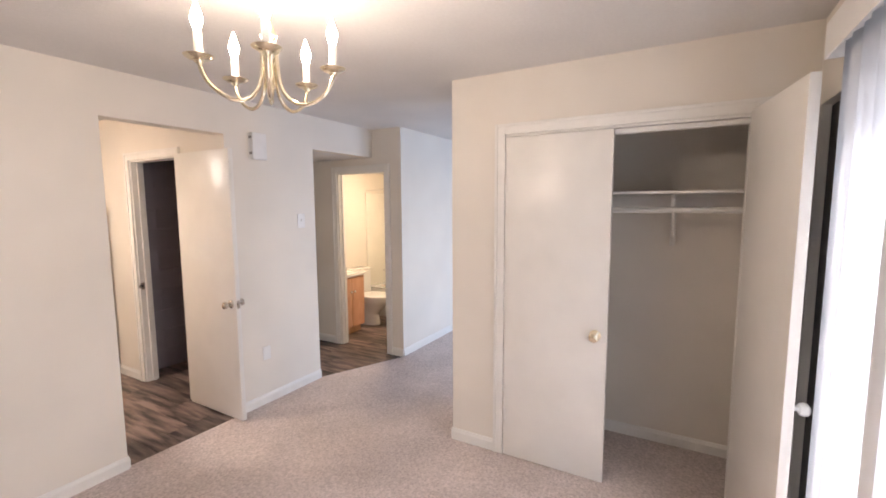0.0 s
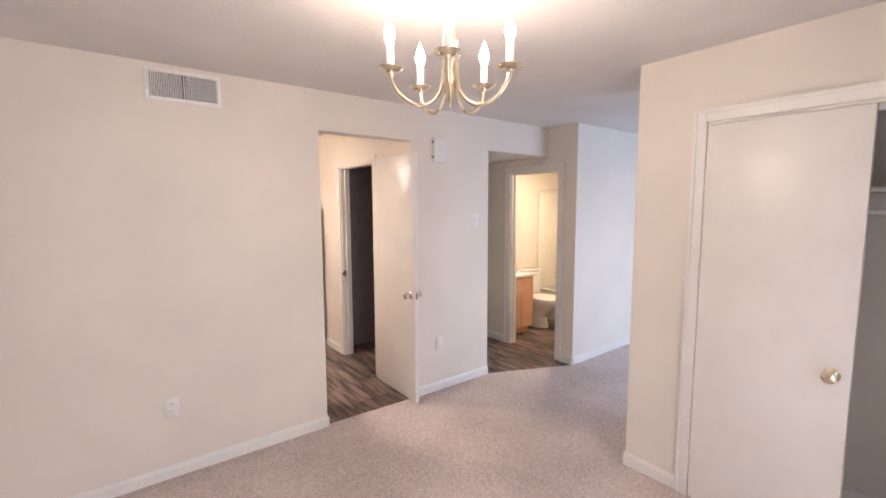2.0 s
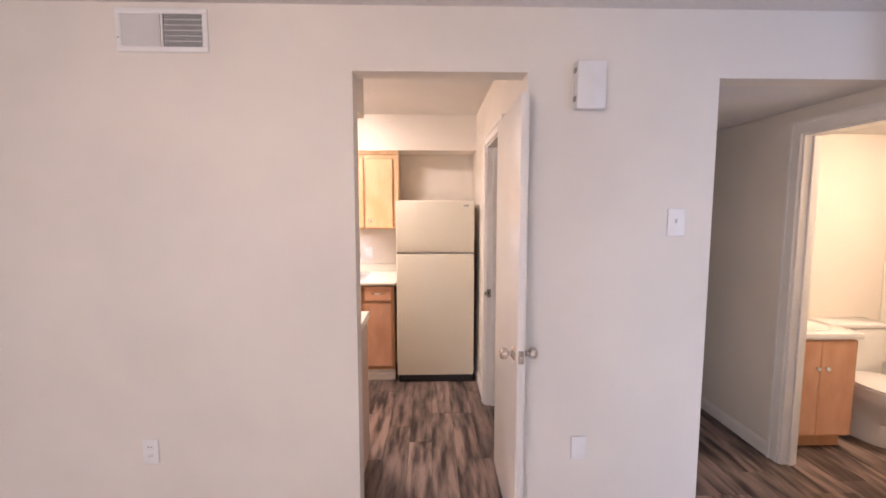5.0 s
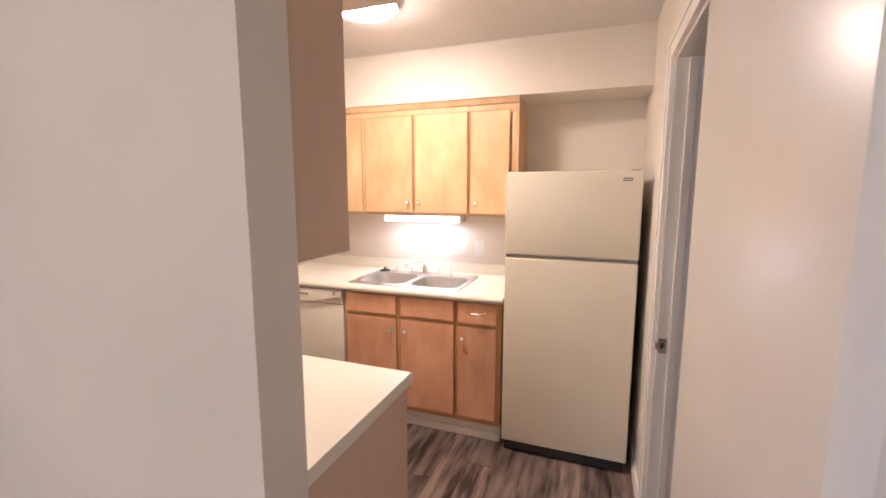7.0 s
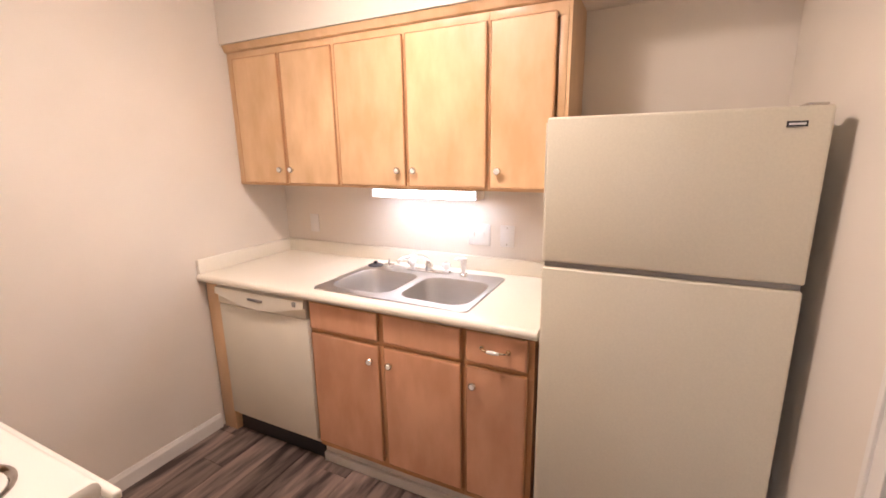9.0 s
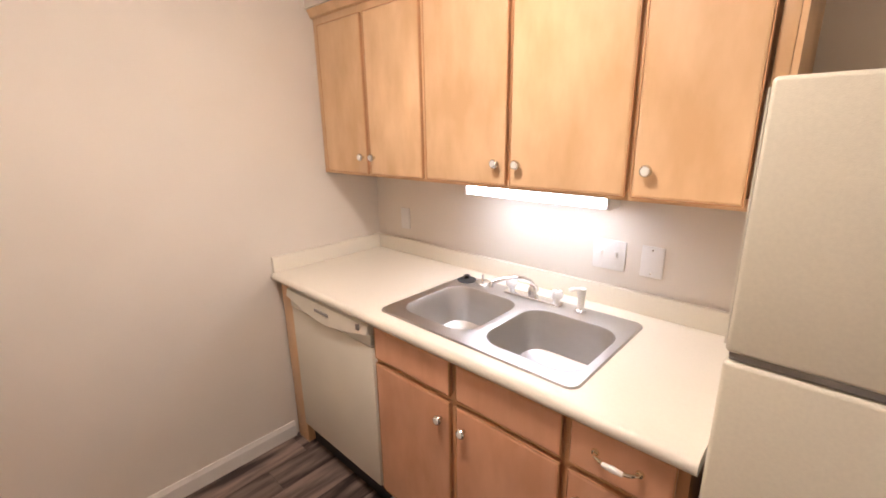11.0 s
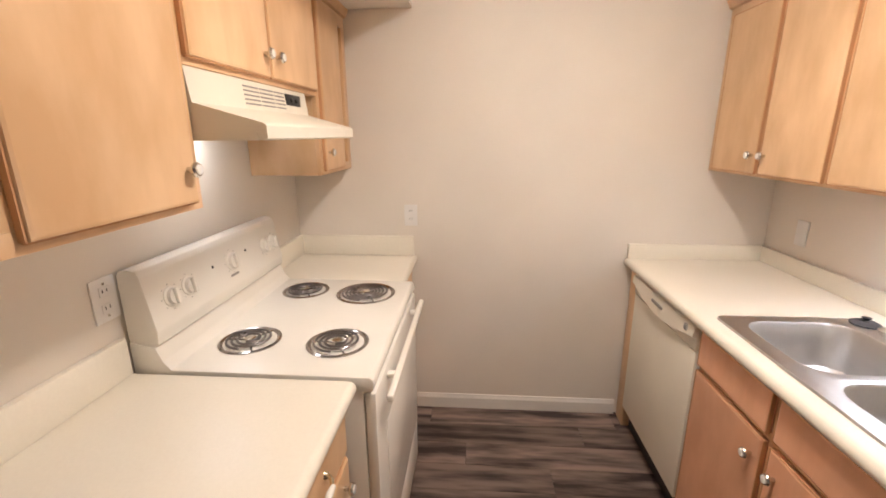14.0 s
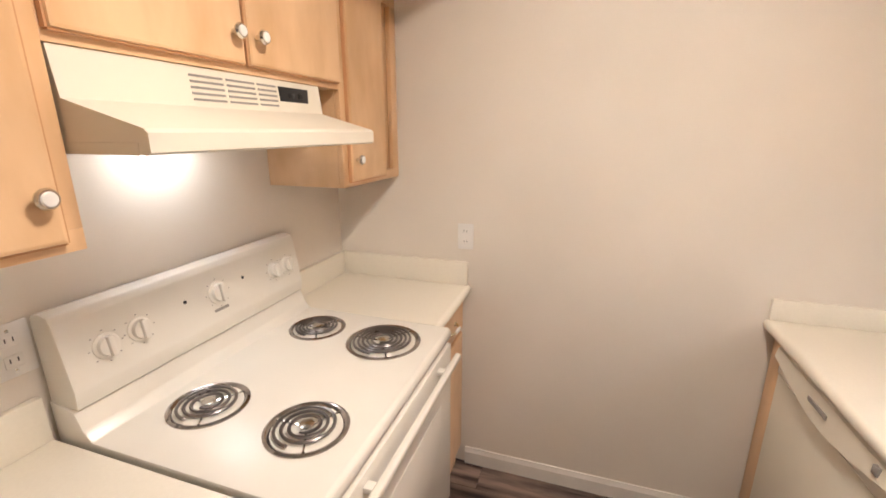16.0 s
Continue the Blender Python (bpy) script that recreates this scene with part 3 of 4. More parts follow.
fc = thing("kitchen_faucet", (0.868, 5.152, ZR), "chrome two-handle kitchen faucet on the sink deck", "faucet")
part("deck_plate", box(0.745, 0.990, 5.128, 5.176, ZR, ZR + 0.012, 0.005), CHROME, fc)
part("spout", tube([(0.868, 5.152, ZR + 0.01), (0.868, 5.152, ZR + 0.055), (0.862, 5.140, ZR + 0.075), (0.846, 5.112, ZR + 0.092), (0.822, 5.070, ZR + 0.098), (0.795, 5.025, ZR + 0.094), (0.782, 5.000, ZR + 0.088), (0.780, 4.998, ZR + 0.072)], 0.0082, 12), CHROME, fc, "swivelled chrome spout")
part("spout_hub", spun([(0.021, 0), (0.021, 0.03), (0.016, 0.045), (0, 0.05)], 18, pose(0.868, 5.152, ZR + 0.01)), CHROME, fc)
for hx in (0.768, 0.967):
    hb = part("handle", spun([(0.014, 0), (0.012, 0.016), (0.022, 0.020), (0.024, 0.036), (0.018, 0.048), (0, 0.05)], 12, pose(hx, 5.152, ZR + 0.011)), ACRYLIC, fc, "clear acrylic handle")
    part("handle_cap", spun([(0.009, 0.0495), (0.007, 0.052), (0, 0.0525)], 12, pose(hx, 5.152, ZR + 0.011)), CHROME, hb, "chrome cap")
sp = thing("sprayer", (1.062, 5.152, ZR), "white side sprayer in the sink deck", "sprayer")
part("collar", spun([(0.022, 0), (0.020, 0.012), (0.014, 0.016), (0, 0.016)], 16, pose(1.062, 5.152, ZR)), CHROME, sp)
part("wand", spun([(0.012, 0.016), (0.013, 0.06), (0.016, 0.075), (0.016, 0.09), (0, 0.096)], 16, pose(1.062, 5.152, ZR)), PLASTIC, sp, "white plastic wand")
part("trigger", tube([(1.062, 5.146, ZR + 0.088), (1.045, 5.120, ZR + 0.094), (1.036, 5.108, ZR + 0.088)], 0.007, 8), PLASTIC, sp, "white plastic trigger")
st = thing("sink_stopper", (0.536, 5.150, ZR), "dark rubber sink stopper lying on the deck", "stopper")
part("disc", spun([(0.040, 0), (0.042, 0.004), (0.030, 0.010), (0, 0.011)], 22, pose(0.536, 5.150, ZR)), RUBBER, st)
part("pull", spun([(0.012, 0.011), (0.007, 0.016), (0.014, 0.024), (0, 0.027)], 14, pose(0.536, 5.150, ZR)), BLACK, st)
st2 = thing("strainer_basket", (0.624, 5.150, ZR), "chrome strainer basket standing on the sink deck", "strainer")
part("cup", spun([(0.024, 0), (0.030, 0.012), (0.031, 0.016), (0, 0.014)], 18, pose(0.624, 5.150, ZR)), CHROME, st2)
part("stem", tube([(0.624, 5.150, ZR + 0.012), (0.624, 5.150, ZR + 0.045)], 0.004, 8), CHROME, st2)

# lamp strip under the wall cabinets
ul = thing("under_cabinet_lamp", (0.85, 5.17, 1.36), "lit white fluorescent strip under the wall cabinets", "lamp")
part("housing", boxes([(0.548, 1.146, 5.118, 5.212, 1.342, 1.3615), (0.548, 1.146, 5.204, 5.212, 1.300, 1.342)], 0.001), PLASTIC, ul, "white lamp housing")
part("diffuser", box(0.560, 1.134, 5.124, 5.200, 1.304, 1.3415, 0.010), TUBEM, ul, "glowing diffuser")
for ex in (0.546, 1.135):
    part("end_cap", box(ex, ex + 0.013, 5.121, 5.202, 1.302, 1.3418, 0.003), PLASTIC, ul, "white end cap")


# plates on walls: axis is the wall's normal, out its sign
def plate(name, axis, at, out, c, z0, z1, half, kind, label, cat):
    p = thing(name, (c, at, z0) if axis == "y" else (at, c, z0), label, cat)

    def b(d0, d1, a0, a1, y0, y1, bev=0.0):
        n0, n1 = sorted((at + out * d0, at + out * d1))
        return box(a0, a1, n0, n1, y0, y1, bev) if axis == "y" else box(n0, n1, a0, a1, y0, y1, bev)
    part("cover_plate", b(0.0005, 0.007, c - half, c + half, z0, z1, 0.003), PLASTIC, p)
    zc = (z0 + z1) / 2
    for cx in ([c] if half < 0.05 else [c - half / 2.2, c + half / 2.2]):
        if kind == "outlet":
            for dz in (-0.022, 0.022):
                f = part("socket", b(0.007, 0.0095, cx - 0.016, cx + 0.016, zc + dz - 0.013, zc + dz + 0.013, 0.002), PLASTIC, p, "white socket face")
                for sx in (-0.007, 0.006):
                    part("slot", b(0.0095, 0.0099, cx + sx, cx + sx + 0.0022, zc + dz - 0.002, zc + dz + 0.007), BLACK, f, "dark slot")
        elif kind == "switch":
            part("toggle", b(0.007, 0.017, cx - 0.005, cx + 0.005, zc - 0.004, zc + 0.014, 0.002), PLASTIC, p, "white toggle")
            part("bezel", b(0.007, 0.0085, cx - 0.009, cx + 0.009, zc - 0.018, zc + 0.018, 0.001), PLASTIC, p)
        for dz in (-0.042, 0.042):
            part("screw", b(0.007, 0.008, cx - 0.003, cx + 0.003, zc + dz - 0.003, zc + dz + 0.003, 0.001), NICKEL if half == 0.037 else PLASTIC, p)
    return p


plate("wall_plate", "y", KY, -1, -0.018, 1.048, 1.160, 0.034, "blank", "white wall plate above the sink counter", "wall plate")
plate("light_switch", "y", KY, -1, 1.088, 1.052, 1.163, 0.060, "switch", "white double light switch above the sink", "switch")
plate("wall_plate", "y", KY, -1, 1.238, 1.052, 1.163, 0.037, "blank", "white blank plate beside the double switch", "wall plate")
plate("outlet", "x", KX, 1, 3.532, 1.074, 1.184, 0.034, "outlet", "white outlet on the kitchen end wall", "outlet")
plate("outlet", "y", WB, 1, 0.988, 1.078, 1.192, 0.037, "outlet", "white outlet beside the range", "outlet")
plate("wall_plate", "y", WB, 1, 1.330, 1.060, 1.180, 0.037, "blank", "white wall plate above the short counter", "wall plate")

# refrigerator
fr = thing("refrigerator", (1.91, 4.95, 0.0), "bisque top-freezer refrigerator beside the sink counter", "refrigerator")
RX0, RX1, RF = 1.572, 2.252, 4.612
part("cabinet", box(RX0 + 0.004, RX1 - 0.004, RF + 0.062, KY - 0.03, 0.03, 1.615, 0.004), BISQUETEX, fr)
part("gasket", box(RX0 + 0.012, RX1 - 0.012, RF + 0.050, RF + 0.062, 0.10, 1.605), BLACK, fr, "dark door gasket")
up = part("freezer_door", box(RX0, RX1, RF, RF + 0.052, 1.176, 1.625, 0.008, 3), BISQUETEX, fr, "bisque freezer door")
dn = part("fridge_door", box(RX0, RX1, RF, RF + 0.052, 0.072, 1.158, 0.008, 3), BISQUETEX, fr, "bisque refrigerator door")
part("door_gap_trim", box(RX0 + 0.006, RX1 - 0.006, RF + 0.012, RF + 0.05, 1.160, 1.174), GREYPRINT, fr, "grey trim between the doors")
part("side_trim", box(RX0 - 0.003, RX0, RF + 0.004, RF + 0.018, 1.19, 1.61), LAMINATE, up, "pale side trim")
part("badge", box(RX1 - 0.092, RX1 - 0.050, RF - 0.0022, RF - 0.0002, 1.576, 1.590), BLACK, up, "small dark name badge")
part("badge_bar", box(RX1 - 0.088, RX1 - 0.054, RF - 0.003, RF - 0.0023, 1.5805, 1.5855), PLASTIC, up, "pale bar on the badge")
hg = part("top_hinge", boxes([(RX1 - 0.055, RX1 - 0.012, RF + 0.01, RF + 0.09, 1.6255, 1.632)], 0.002), NICKEL, fr, "metal hinge cover")
part("toe_grille", box(RX0 + 0.01, RX1 - 0.01, RF + 0.03, RF + 0.055, 0.0, 0.068, 0.003), BLACK, fr, "black toe grille")
# Slots are dark strips laid on the grille as painted shade.
for i in range(4):
    part("grille_slot", box(RX0 + 0.03, RX1 - 0.03, RF + 0.027, RF + 0.0305, 0.010 + i * 0.014, 0.016 + i * 0.014), SHADOWGAP, fr)

# range-wall cabinets
RFACE = 3.232
def wall_unit(x0, x1, z0, doors, side=None):
    c = thing("wall_cabinet", ((x0 + x1) / 2, WB, z0), "maple wall cabinet on the range wall", "cabinet", "wall cabinets above the range")
    part("body", box(x0, x1, WB + 0.002, RFACE - 0.019, z0, 2.098, 0.001), MAPLE, c, "maple cabinet box")
    part("face_frame", boxes([(x0, x1, RFACE - 0.018, RFACE, z0, z0 + 0.035), (x0, x1, RFACE - 0.018, RFACE, 2.01, 2.098), (x0, x0 + 0.05, RFACE - 0.018, RFACE, z0 + 0.035, 2.01), (x1 - 0.05, x1, RFACE - 0.018, RFACE, z0 + 0.035, 2.01)], 0.001), MAPLE, c, "maple face frame")
    for a, b, k, kz in doors:
        slab_door("door", c, a, b, RFACE, z0 + 0.018, 2.045, 1, (k, kz))
    return c


w1 = wall_unit(0.990, 1.448, 1.372, [(1.022, 1.402, 1.050, 1.463)])
part("outer_side", box(1.4485, 1.456, WB + 0.002, RFACE, 1.372, 2.098), PANEL, w1, "brown finished cabinet side", smooth=False)
wall_unit(0.192, 0.990, 1.682, [(0.602, 0.985, 0.632, 1.762), (0.206, 0.588, 0.560, 1.762)])
w4 = wall_unit(KX + 0.002, 0.192, 1.372, [(-0.100, 0.160, 0.134, 1.463)])
solid("cabinet_moulding", prism([(RFACE + 0.002, 2.06), (RFACE + 0.014, 2.066), (RFACE + 0.022, 2.082), (RFACE + 0.028, 2.097), (RFACE + 0.002, 2.097)], KX + 0.002, 1.455), MAPLE, "narrow maple top moulding above the range cabinets", "moulding")

# range hood
hood = thing("range_hood", (0.61, WB, 1.51), "bisque under-cabinet range hood with a lit lamp", "range hood")
HX0, HX1 = 0.300, 0.985
part("shell", prism([(WB + 0.002, 1.681), (RFACE - 0.004, 1.681), (RFACE + 0.006, 1.604), (3.395, 1.560), (3.402, 1.554), (3.402, 1.526), (3.392, 1.522), (3.380, 1.526), (3.380, 1.540), (WB + 0.002, 1.540)], HX0, HX1), BISQUE, hood, smooth=False)
for sx in (HX0, HX1 - 0.012):
    part("side_skirt", box(sx, sx + 0.012, WB + 0.002, 3.379, 1.522, 1.5398), BISQUE, hood, smooth=False)
for i, (g0, g1) in enumerate(((0.660, 0.745), (0.565, 0.650), (0.490, 0.555))):
    for k in range(5):
        y = RFACE - 0.0025 + 0.0014 * k
        part("vent_slot", box(g0, g1, y - 0.004, y + 0.0022, 1.664 - 0.0115 * k - 0.0022, 1.664 - 0.0115 * k + 0.0022), GREYPRINT, hood, "dark vent slot")
cpanel = part("switch_panel", box(0.362, 0.480, RFACE - 0.006, RFACE + 0.0035, 1.630, 1.666, 0.001), BLACK, hood, "black rocker switch panel")
for sx in (0.385, 0.425):
    part("rocker", box(sx, sx + 0.022, RFACE + 0.0035, RFACE + 0.007, 1.640, 1.652, 0.001), BLACK, cpanel)
part("filter", box(0.30, 0.92, 3.08, 3.34, 1.528, 1.5385), STEEL, hood, "steel grease filter")
part("lamp_lens", box(0.52, 0.70, 2.975, 3.065, 1.524, 1.5395, 0.004), HOODM, hood, "glowing lamp lens")

# counters on the range wall
def short_counter(x0, x1, extra, label):
    c = thing("worktop", ((x0 + x1) / 2, WB, CT), label, "countertop")
    f = 3.560
    prof = [(WB + 0.002, CT - 0.04), (WB + 0.002, CT)] + [(f - 0.02 + 0.02 * math.sin(math.pi * i / 8), CT - 0.02 + 0.02 * math.cos(math.pi * i / 8)) for i in range(9)]
    part("slab", prism(prof, x0, x1), LAMINATE, c)
    part("upstand", boxes([(x0, x1, WB + 0.002, WB + 0.022, CT, CT + 0.105)] + extra, 0.004), LAMINATE, c, "cream laminate upstand")
    return c


short_counter(0.968, 1.485, [], "cream laminate worktop between the range and the doorway")
short_counter(KX + 0.002, 0.178, [(KX + 0.002, KX + 0.022, WB + 0.022, 3.545, CT, CT + 0.105)], "cream laminate worktop in the corner beyond the range")
BFACE = 3.520
for x0, x1, fx0, fx1, kx in ((0.975, 1.470, 1.005, 1.435, 1.055), (KX + 0.018, 0.172, -0.20, 0.150, 0.115)):
    c = thing("base_cabinet", ((x0 + x1) / 2, WB, 0.0), "maple base cabinet on the range wall", "cabinet", "base cabinets beside the range")
    part("body", box(x0, x1, WB + 0.002, BFACE - 0.019, 0.0, 0.873), MAPLE, c, "maple cabinet box", smooth=False)
    part("face_frame", boxes([(x0, x1, BFACE - 0.018, BFACE, 0.10, 0.14), (x0, x1, BFACE - 0.018, BFACE, 0.70, 0.745), (x0, x1, BFACE - 0.018, BFACE, 0.858, 0.873), (x0, x0 + 0.03, BFACE - 0.018, BFACE, 0.14, 0.70), (x1 - 0.03, x1, BFACE - 0.018, BFACE, 0.14, 0.70),
                              (x0, x0 + 0.03, BFACE - 0.018, BFACE, 0.745, 0.858), (x1 - 0.03, x1, BFACE - 0.018, BFACE, 0.745, 0.858)]), MAPLE, c, "maple face frame", smooth=False)
    slab_door("door", c, fx0, fx1, BFACE, 0.135, 0.712, 1, (kx, 0.66))
    d = slab_door("drawer_front", c, fx0, fx1, BFACE, 0.735, 0.862, 1)
    drawer_pull(d, (fx0 + fx1) / 2, BFACE + 0.018, 0.805, 1)
    if x0 > 0.5:
        part("outer_side", box(x1 + 0.0005, x1 + 0.008, WB + 0.002, BFACE, 0.0, 0.873), PANEL, c, "brown finished cabinet side", smooth=False)

# electric range
rg = thing("electric_range", (0.573, WB, 0.0), "white electric coil range with a raised backguard", "range")
GX0, GX1, GF = 0.186, 0.956, 3.602
part("body", box(GX0 + 0.004, GX1 - 0.004, WB + 0.012, GF - 0.03, 0.03, 0.875, 0.003), RANGE, rg)
part("side_gap", box(GX0 + 0.02, GX1 - 0.02, WB + 0.03, GF - 0.08, 0.0, 0.03), BLACK, rg, "dark base")
part("cooktop", prism([(WB + 0.014, 0.876), (WB + 0.014, 1.000), (WB + 0.085, 0.985), (WB + 0.100, 0.945), (WB + 0.120, 0.921), (GF - 0.010, 0.919), (GF - 0.001, 0.911), (GF + 0.002, 0.898), (GF - 0.002, 0.880), (GF - 0.012, 0.876)], GX0, GX1, bevel=0.003), RANGE, rg)
bg = part("backguard", prism([(WB + 0.012, 0.99), (WB + 0.012, 1.185), (WB + 0.018, 1.197), (WB + 0.040, 1.203), (WB + 0.066, 1.196), (WB + 0.074, 1.180), (WB + 0.098, 1.030), (WB + 0.094, 0.990)], GX0 + 0.004, GX1 - 0.004, bevel=0.004), RANGE, rg, "sloped control backguard")
slope = math.degrees(math.atan2(0.024, 0.150))
for kx, kz, big in ((0.868, 1.100, 0), (0.790, 1.104, 0), (0.555, 1.110, 1), (0.318, 1.104, 0), (0.250, 1.104, 0)):
    yk = WB + 0.074 + (1.180 - kz) * 0.16
    m = pose(kx, yk, kz, -90 + slope, 0, 0)
    r = 0.033 if big else 0.029
    d = part("dial", spun([(0, 0), (r, 0), (r, 0.003), (r * 0.8, 0.006), (r * 0.74, 0.016), (0, 0.017)], 22, m), RANGE, bg, "white control dial")
    g = bmesh.new()
    bm_box(g, -0.006, 0.006, -r * 0.78, r * 0.78, 0.012, 0.026, 0.002)
    bmesh.ops.transform(g, matrix=m, verts=g.verts)
    part("dial_grip", g, RANGE, d)
    for a in range(0, 360, 45):
        g = bmesh.new()
        rr = r + 0.007
        bm_box(g, rr * math.cos(radians(a)) - 0.0018, rr * math.cos(radians(a)) + 0.0018, rr * math.sin(radians(a)) - 0.0012, rr * math.sin(radians(a)) + 0.0012, 0.0002, 0.0007)
        bmesh.ops.transform(g, matrix=m, verts=g.verts)
        part("dial_mark", g, GREYPRINT, bg, "small grey print mark")
for lx, lz in ((0.660, 1.120), (0.455, 1.122)):
    part("indicator", spun([(0, 0), (0.005, 0), (0.004, 0.002), (0, 0.0025)], 12, pose(lx, WB + 0.074 + (1.180 - lz) * 0.16, lz, -90 + slope, 0, 0)), BLACK, bg, "small dark indicator lamp")
g = bmesh.new()
bm_box(g, 0.530, 0.580, -0.004, 0.004, 0.0002, 0.001)
bmesh.ops.transform(g, matrix=pose(0, WB + 0.074 + (1.180 - 1.062) * 0.16, 1.062, -90 + slope, 0, 0), verts=g.verts)
part("brand_plate", g, GREYPRINT, bg, "small grey name plate")


def burner(cx, cy, r, n):
    b = part("burner", spun([(r + 0.014, 0.0), (r + 0.014, 0.003), (r + 0.008, 0.0055), (r + 0.002, 0.003), (r * 0.9, -0.010), (r * 0.35, -0.017), (0.012, -0.018), (0, -0.018)], 36, pose(cx, cy, 0.9205)), DRIP, rg, "chrome drip bowl")
    pts = []
    for i in range(n * 28 + 1):
        a = 2 * math.pi * i / 28
        rad = 0.024 + (r - 0.032) * i / (n * 28)
        pts.append((cx + rad * math.cos(a), cy + rad * math.sin(a), 0.9285))
    part("coil", tube(pts, 0.0040, 6), COIL, b, "black spiral heating coil")
    part("hub", spun([(0.017, -0.001), (0.017, 0.003), (0.012, 0.0045), (0, 0.0045)], 16, pose(cx, cy, 0.9285)), NICKEL, b, "metal centre cap")
    for a in (30, 150, 270):
        c, s = math.cos(radians(a)), math.sin(radians(a))
        part("support", tube([(cx + 0.015 * c, cy + 0.015 * s, 0.9225), (cx + r * c, cy + r * s, 0.9225)], 0.0028, 6), CHROME, b)


for cx, cy, r, n in ((0.772, 3.175, 0.078, 3), (0.770, 3.450, 0.080, 3), (0.330, 3.180, 0.078, 4), (0.348, 3.432, 0.102, 5)):
    burner(cx, cy, r, n)
od = part("oven_door", box(GX0 + 0.006, GX1 - 0.006, GF - 0.028, GF + 0.004, 0.235, 0.868, 0.006), RANGE, rg, "white oven door")
part("oven_window", box(GX0 + 0.12, GX1 - 0.12, GF + 0.0035, GF + 0.006, 0.38, 0.70, 0.001), RANGE, od, "white glass oven window")
hd = part("oven_handle", box(GX0 + 0.03, GX1 - 0.03, GF + 0.026, GF + 0.046, 0.826, 0.848, 0.006, 3), RANGE, od, "white bar handle")
for sx in (0.330, 0.800):
    part("handle_post", box(sx - 0.012, sx + 0.012, GF + 0.0042, GF + 0.027, 0.829, 0.845, 0.003), RANGE, hd)
part("storage_drawer", box(GX0 + 0.006, GX1 - 0.006, GF - 0.028, GF + 0.002, 0.045, 0.222, 0.006), RANGE, rg, "white storage drawer")

# dome lamp
dl = thing("ceiling_lamp", (0.96, 4.20, H), "lit white glass dome lamp on the kitchen ceiling", "ceiling lamp")
part("base", spun([(0, -0.001), (0.165, -0.001), (0.165, -0.02), (0.155, -0.028), (0, -0.028)], 32, pose(0.96, 4.20, H)), PLASTIC, dl)
part("dome", spun([(0.152, -0.0285), (0.149, -0.036), (0.128, -0.050), (0.090, -0.060), (0.04, -0.066), (0, -0.067)], 32, pose(0.96, 4.20, H)), DOMEM, dl, "glowing glass dome")


# ---- living room ----
def door_knob(parent, m, mat, name="door_knob", big=0.028):
    """Rose, neck and ball along the local z axis of m."""
    k = part(name, spun([(0, 0.018), (0.010, 0.018), (0.011, 0.028), (big * 0.8, 0.034), (big, 0.046), (big * 0.93, 0.058), (big * 0.55, 0.066), (0, 0.067)], 22, m), mat, parent)
    part("rose", spun([(0, 0), (0.032, 0), (0.032, 0.004), (0.024, 0.010), (0.011, 0.019), (0, 0.019)], 22, m), mat, k)
    return k


def slab(name, width, height, at, angle, mat, label, thick=0.035, category="door"):
    """A flush door hung at its hinge edge, running along local +x, turned by angle about z."""
    d = thing(name, at, label, category)
    d.rotation_euler = (0, 0, radians(angle))
    bpy.context.view_layer.update()
    bm = box(0, width, -thick / 2, thick / 2, 0.012, height, 0.002)
    bmesh.ops.transform(bm, matrix=d.matrix_world, verts=bm.verts)
    part("leaf", bm, mat, d)
    return d


def on(d, *local):
    return d.matrix_world @ pose(*local)


pd = slab("pantry_door", 0.672, 2.035, (2.274, 3.376, 0.0), -90.5, DOORP, "white flush pantry door swung open into the passage")
for s in (-1, 1):
    door_knob(pd, on(pd, 0.612, s * 0.0175, 0.905, -90 * s, 0, 0), NICKEL)
lp = bmesh.new()
bm_box(lp, 0.6715, 0.6735, -0.012, 0.012, 0.875, 0.935)
bmesh.ops.transform(lp, matrix=pd.matrix_world, verts=lp.verts)
plt = part("latch_plate", lp, NICKEL, pd, "metal latch plate")
lb = bmesh.new()
bm_box(lb, 0.6735, 0.681, -0.006, 0.006, 0.897, 0.913, 0.002)
bmesh.ops.transform(lb, matrix=pd.matrix_world, verts=lb.verts)
part("latch_bolt", lb, NICKEL, plt)
for hz in (0.25, 1.0, 1.8):
    hb = bmesh.new()
    spun([(0, -0.04), (0.006, -0.04), (0.006, 0.04), (0, 0.04)], 10, pose(-0.004, 0.020, hz), hb)
    bmesh.ops.transform(hb, matrix=pd.matrix_world, verts=hb.verts)
    part("hinge", hb, TRIM, pd, "painted hinge barrel")
stk = thing("strike_plate", (SX + 0.02, 4.154, 0.90), "worn metal strike plate in the pantry jamb", "strike plate")
part("plate_leaf", box(SX + 0.006, SX + 0.036, 4.151, 4.1545, 0.872, 0.935), NICKEL, stk)
part("strike_hole", box(SX + 0.014, SX + 0.026, 4.1502, 4.1511, 0.893, 0.915), BLACK, stk, "dark strike hole")
part("strike_lip", box(SX - 0.014, SX + 0.006, 4.149, 4.152, 0.888, 0.918, 0.001), NICKEL, stk)

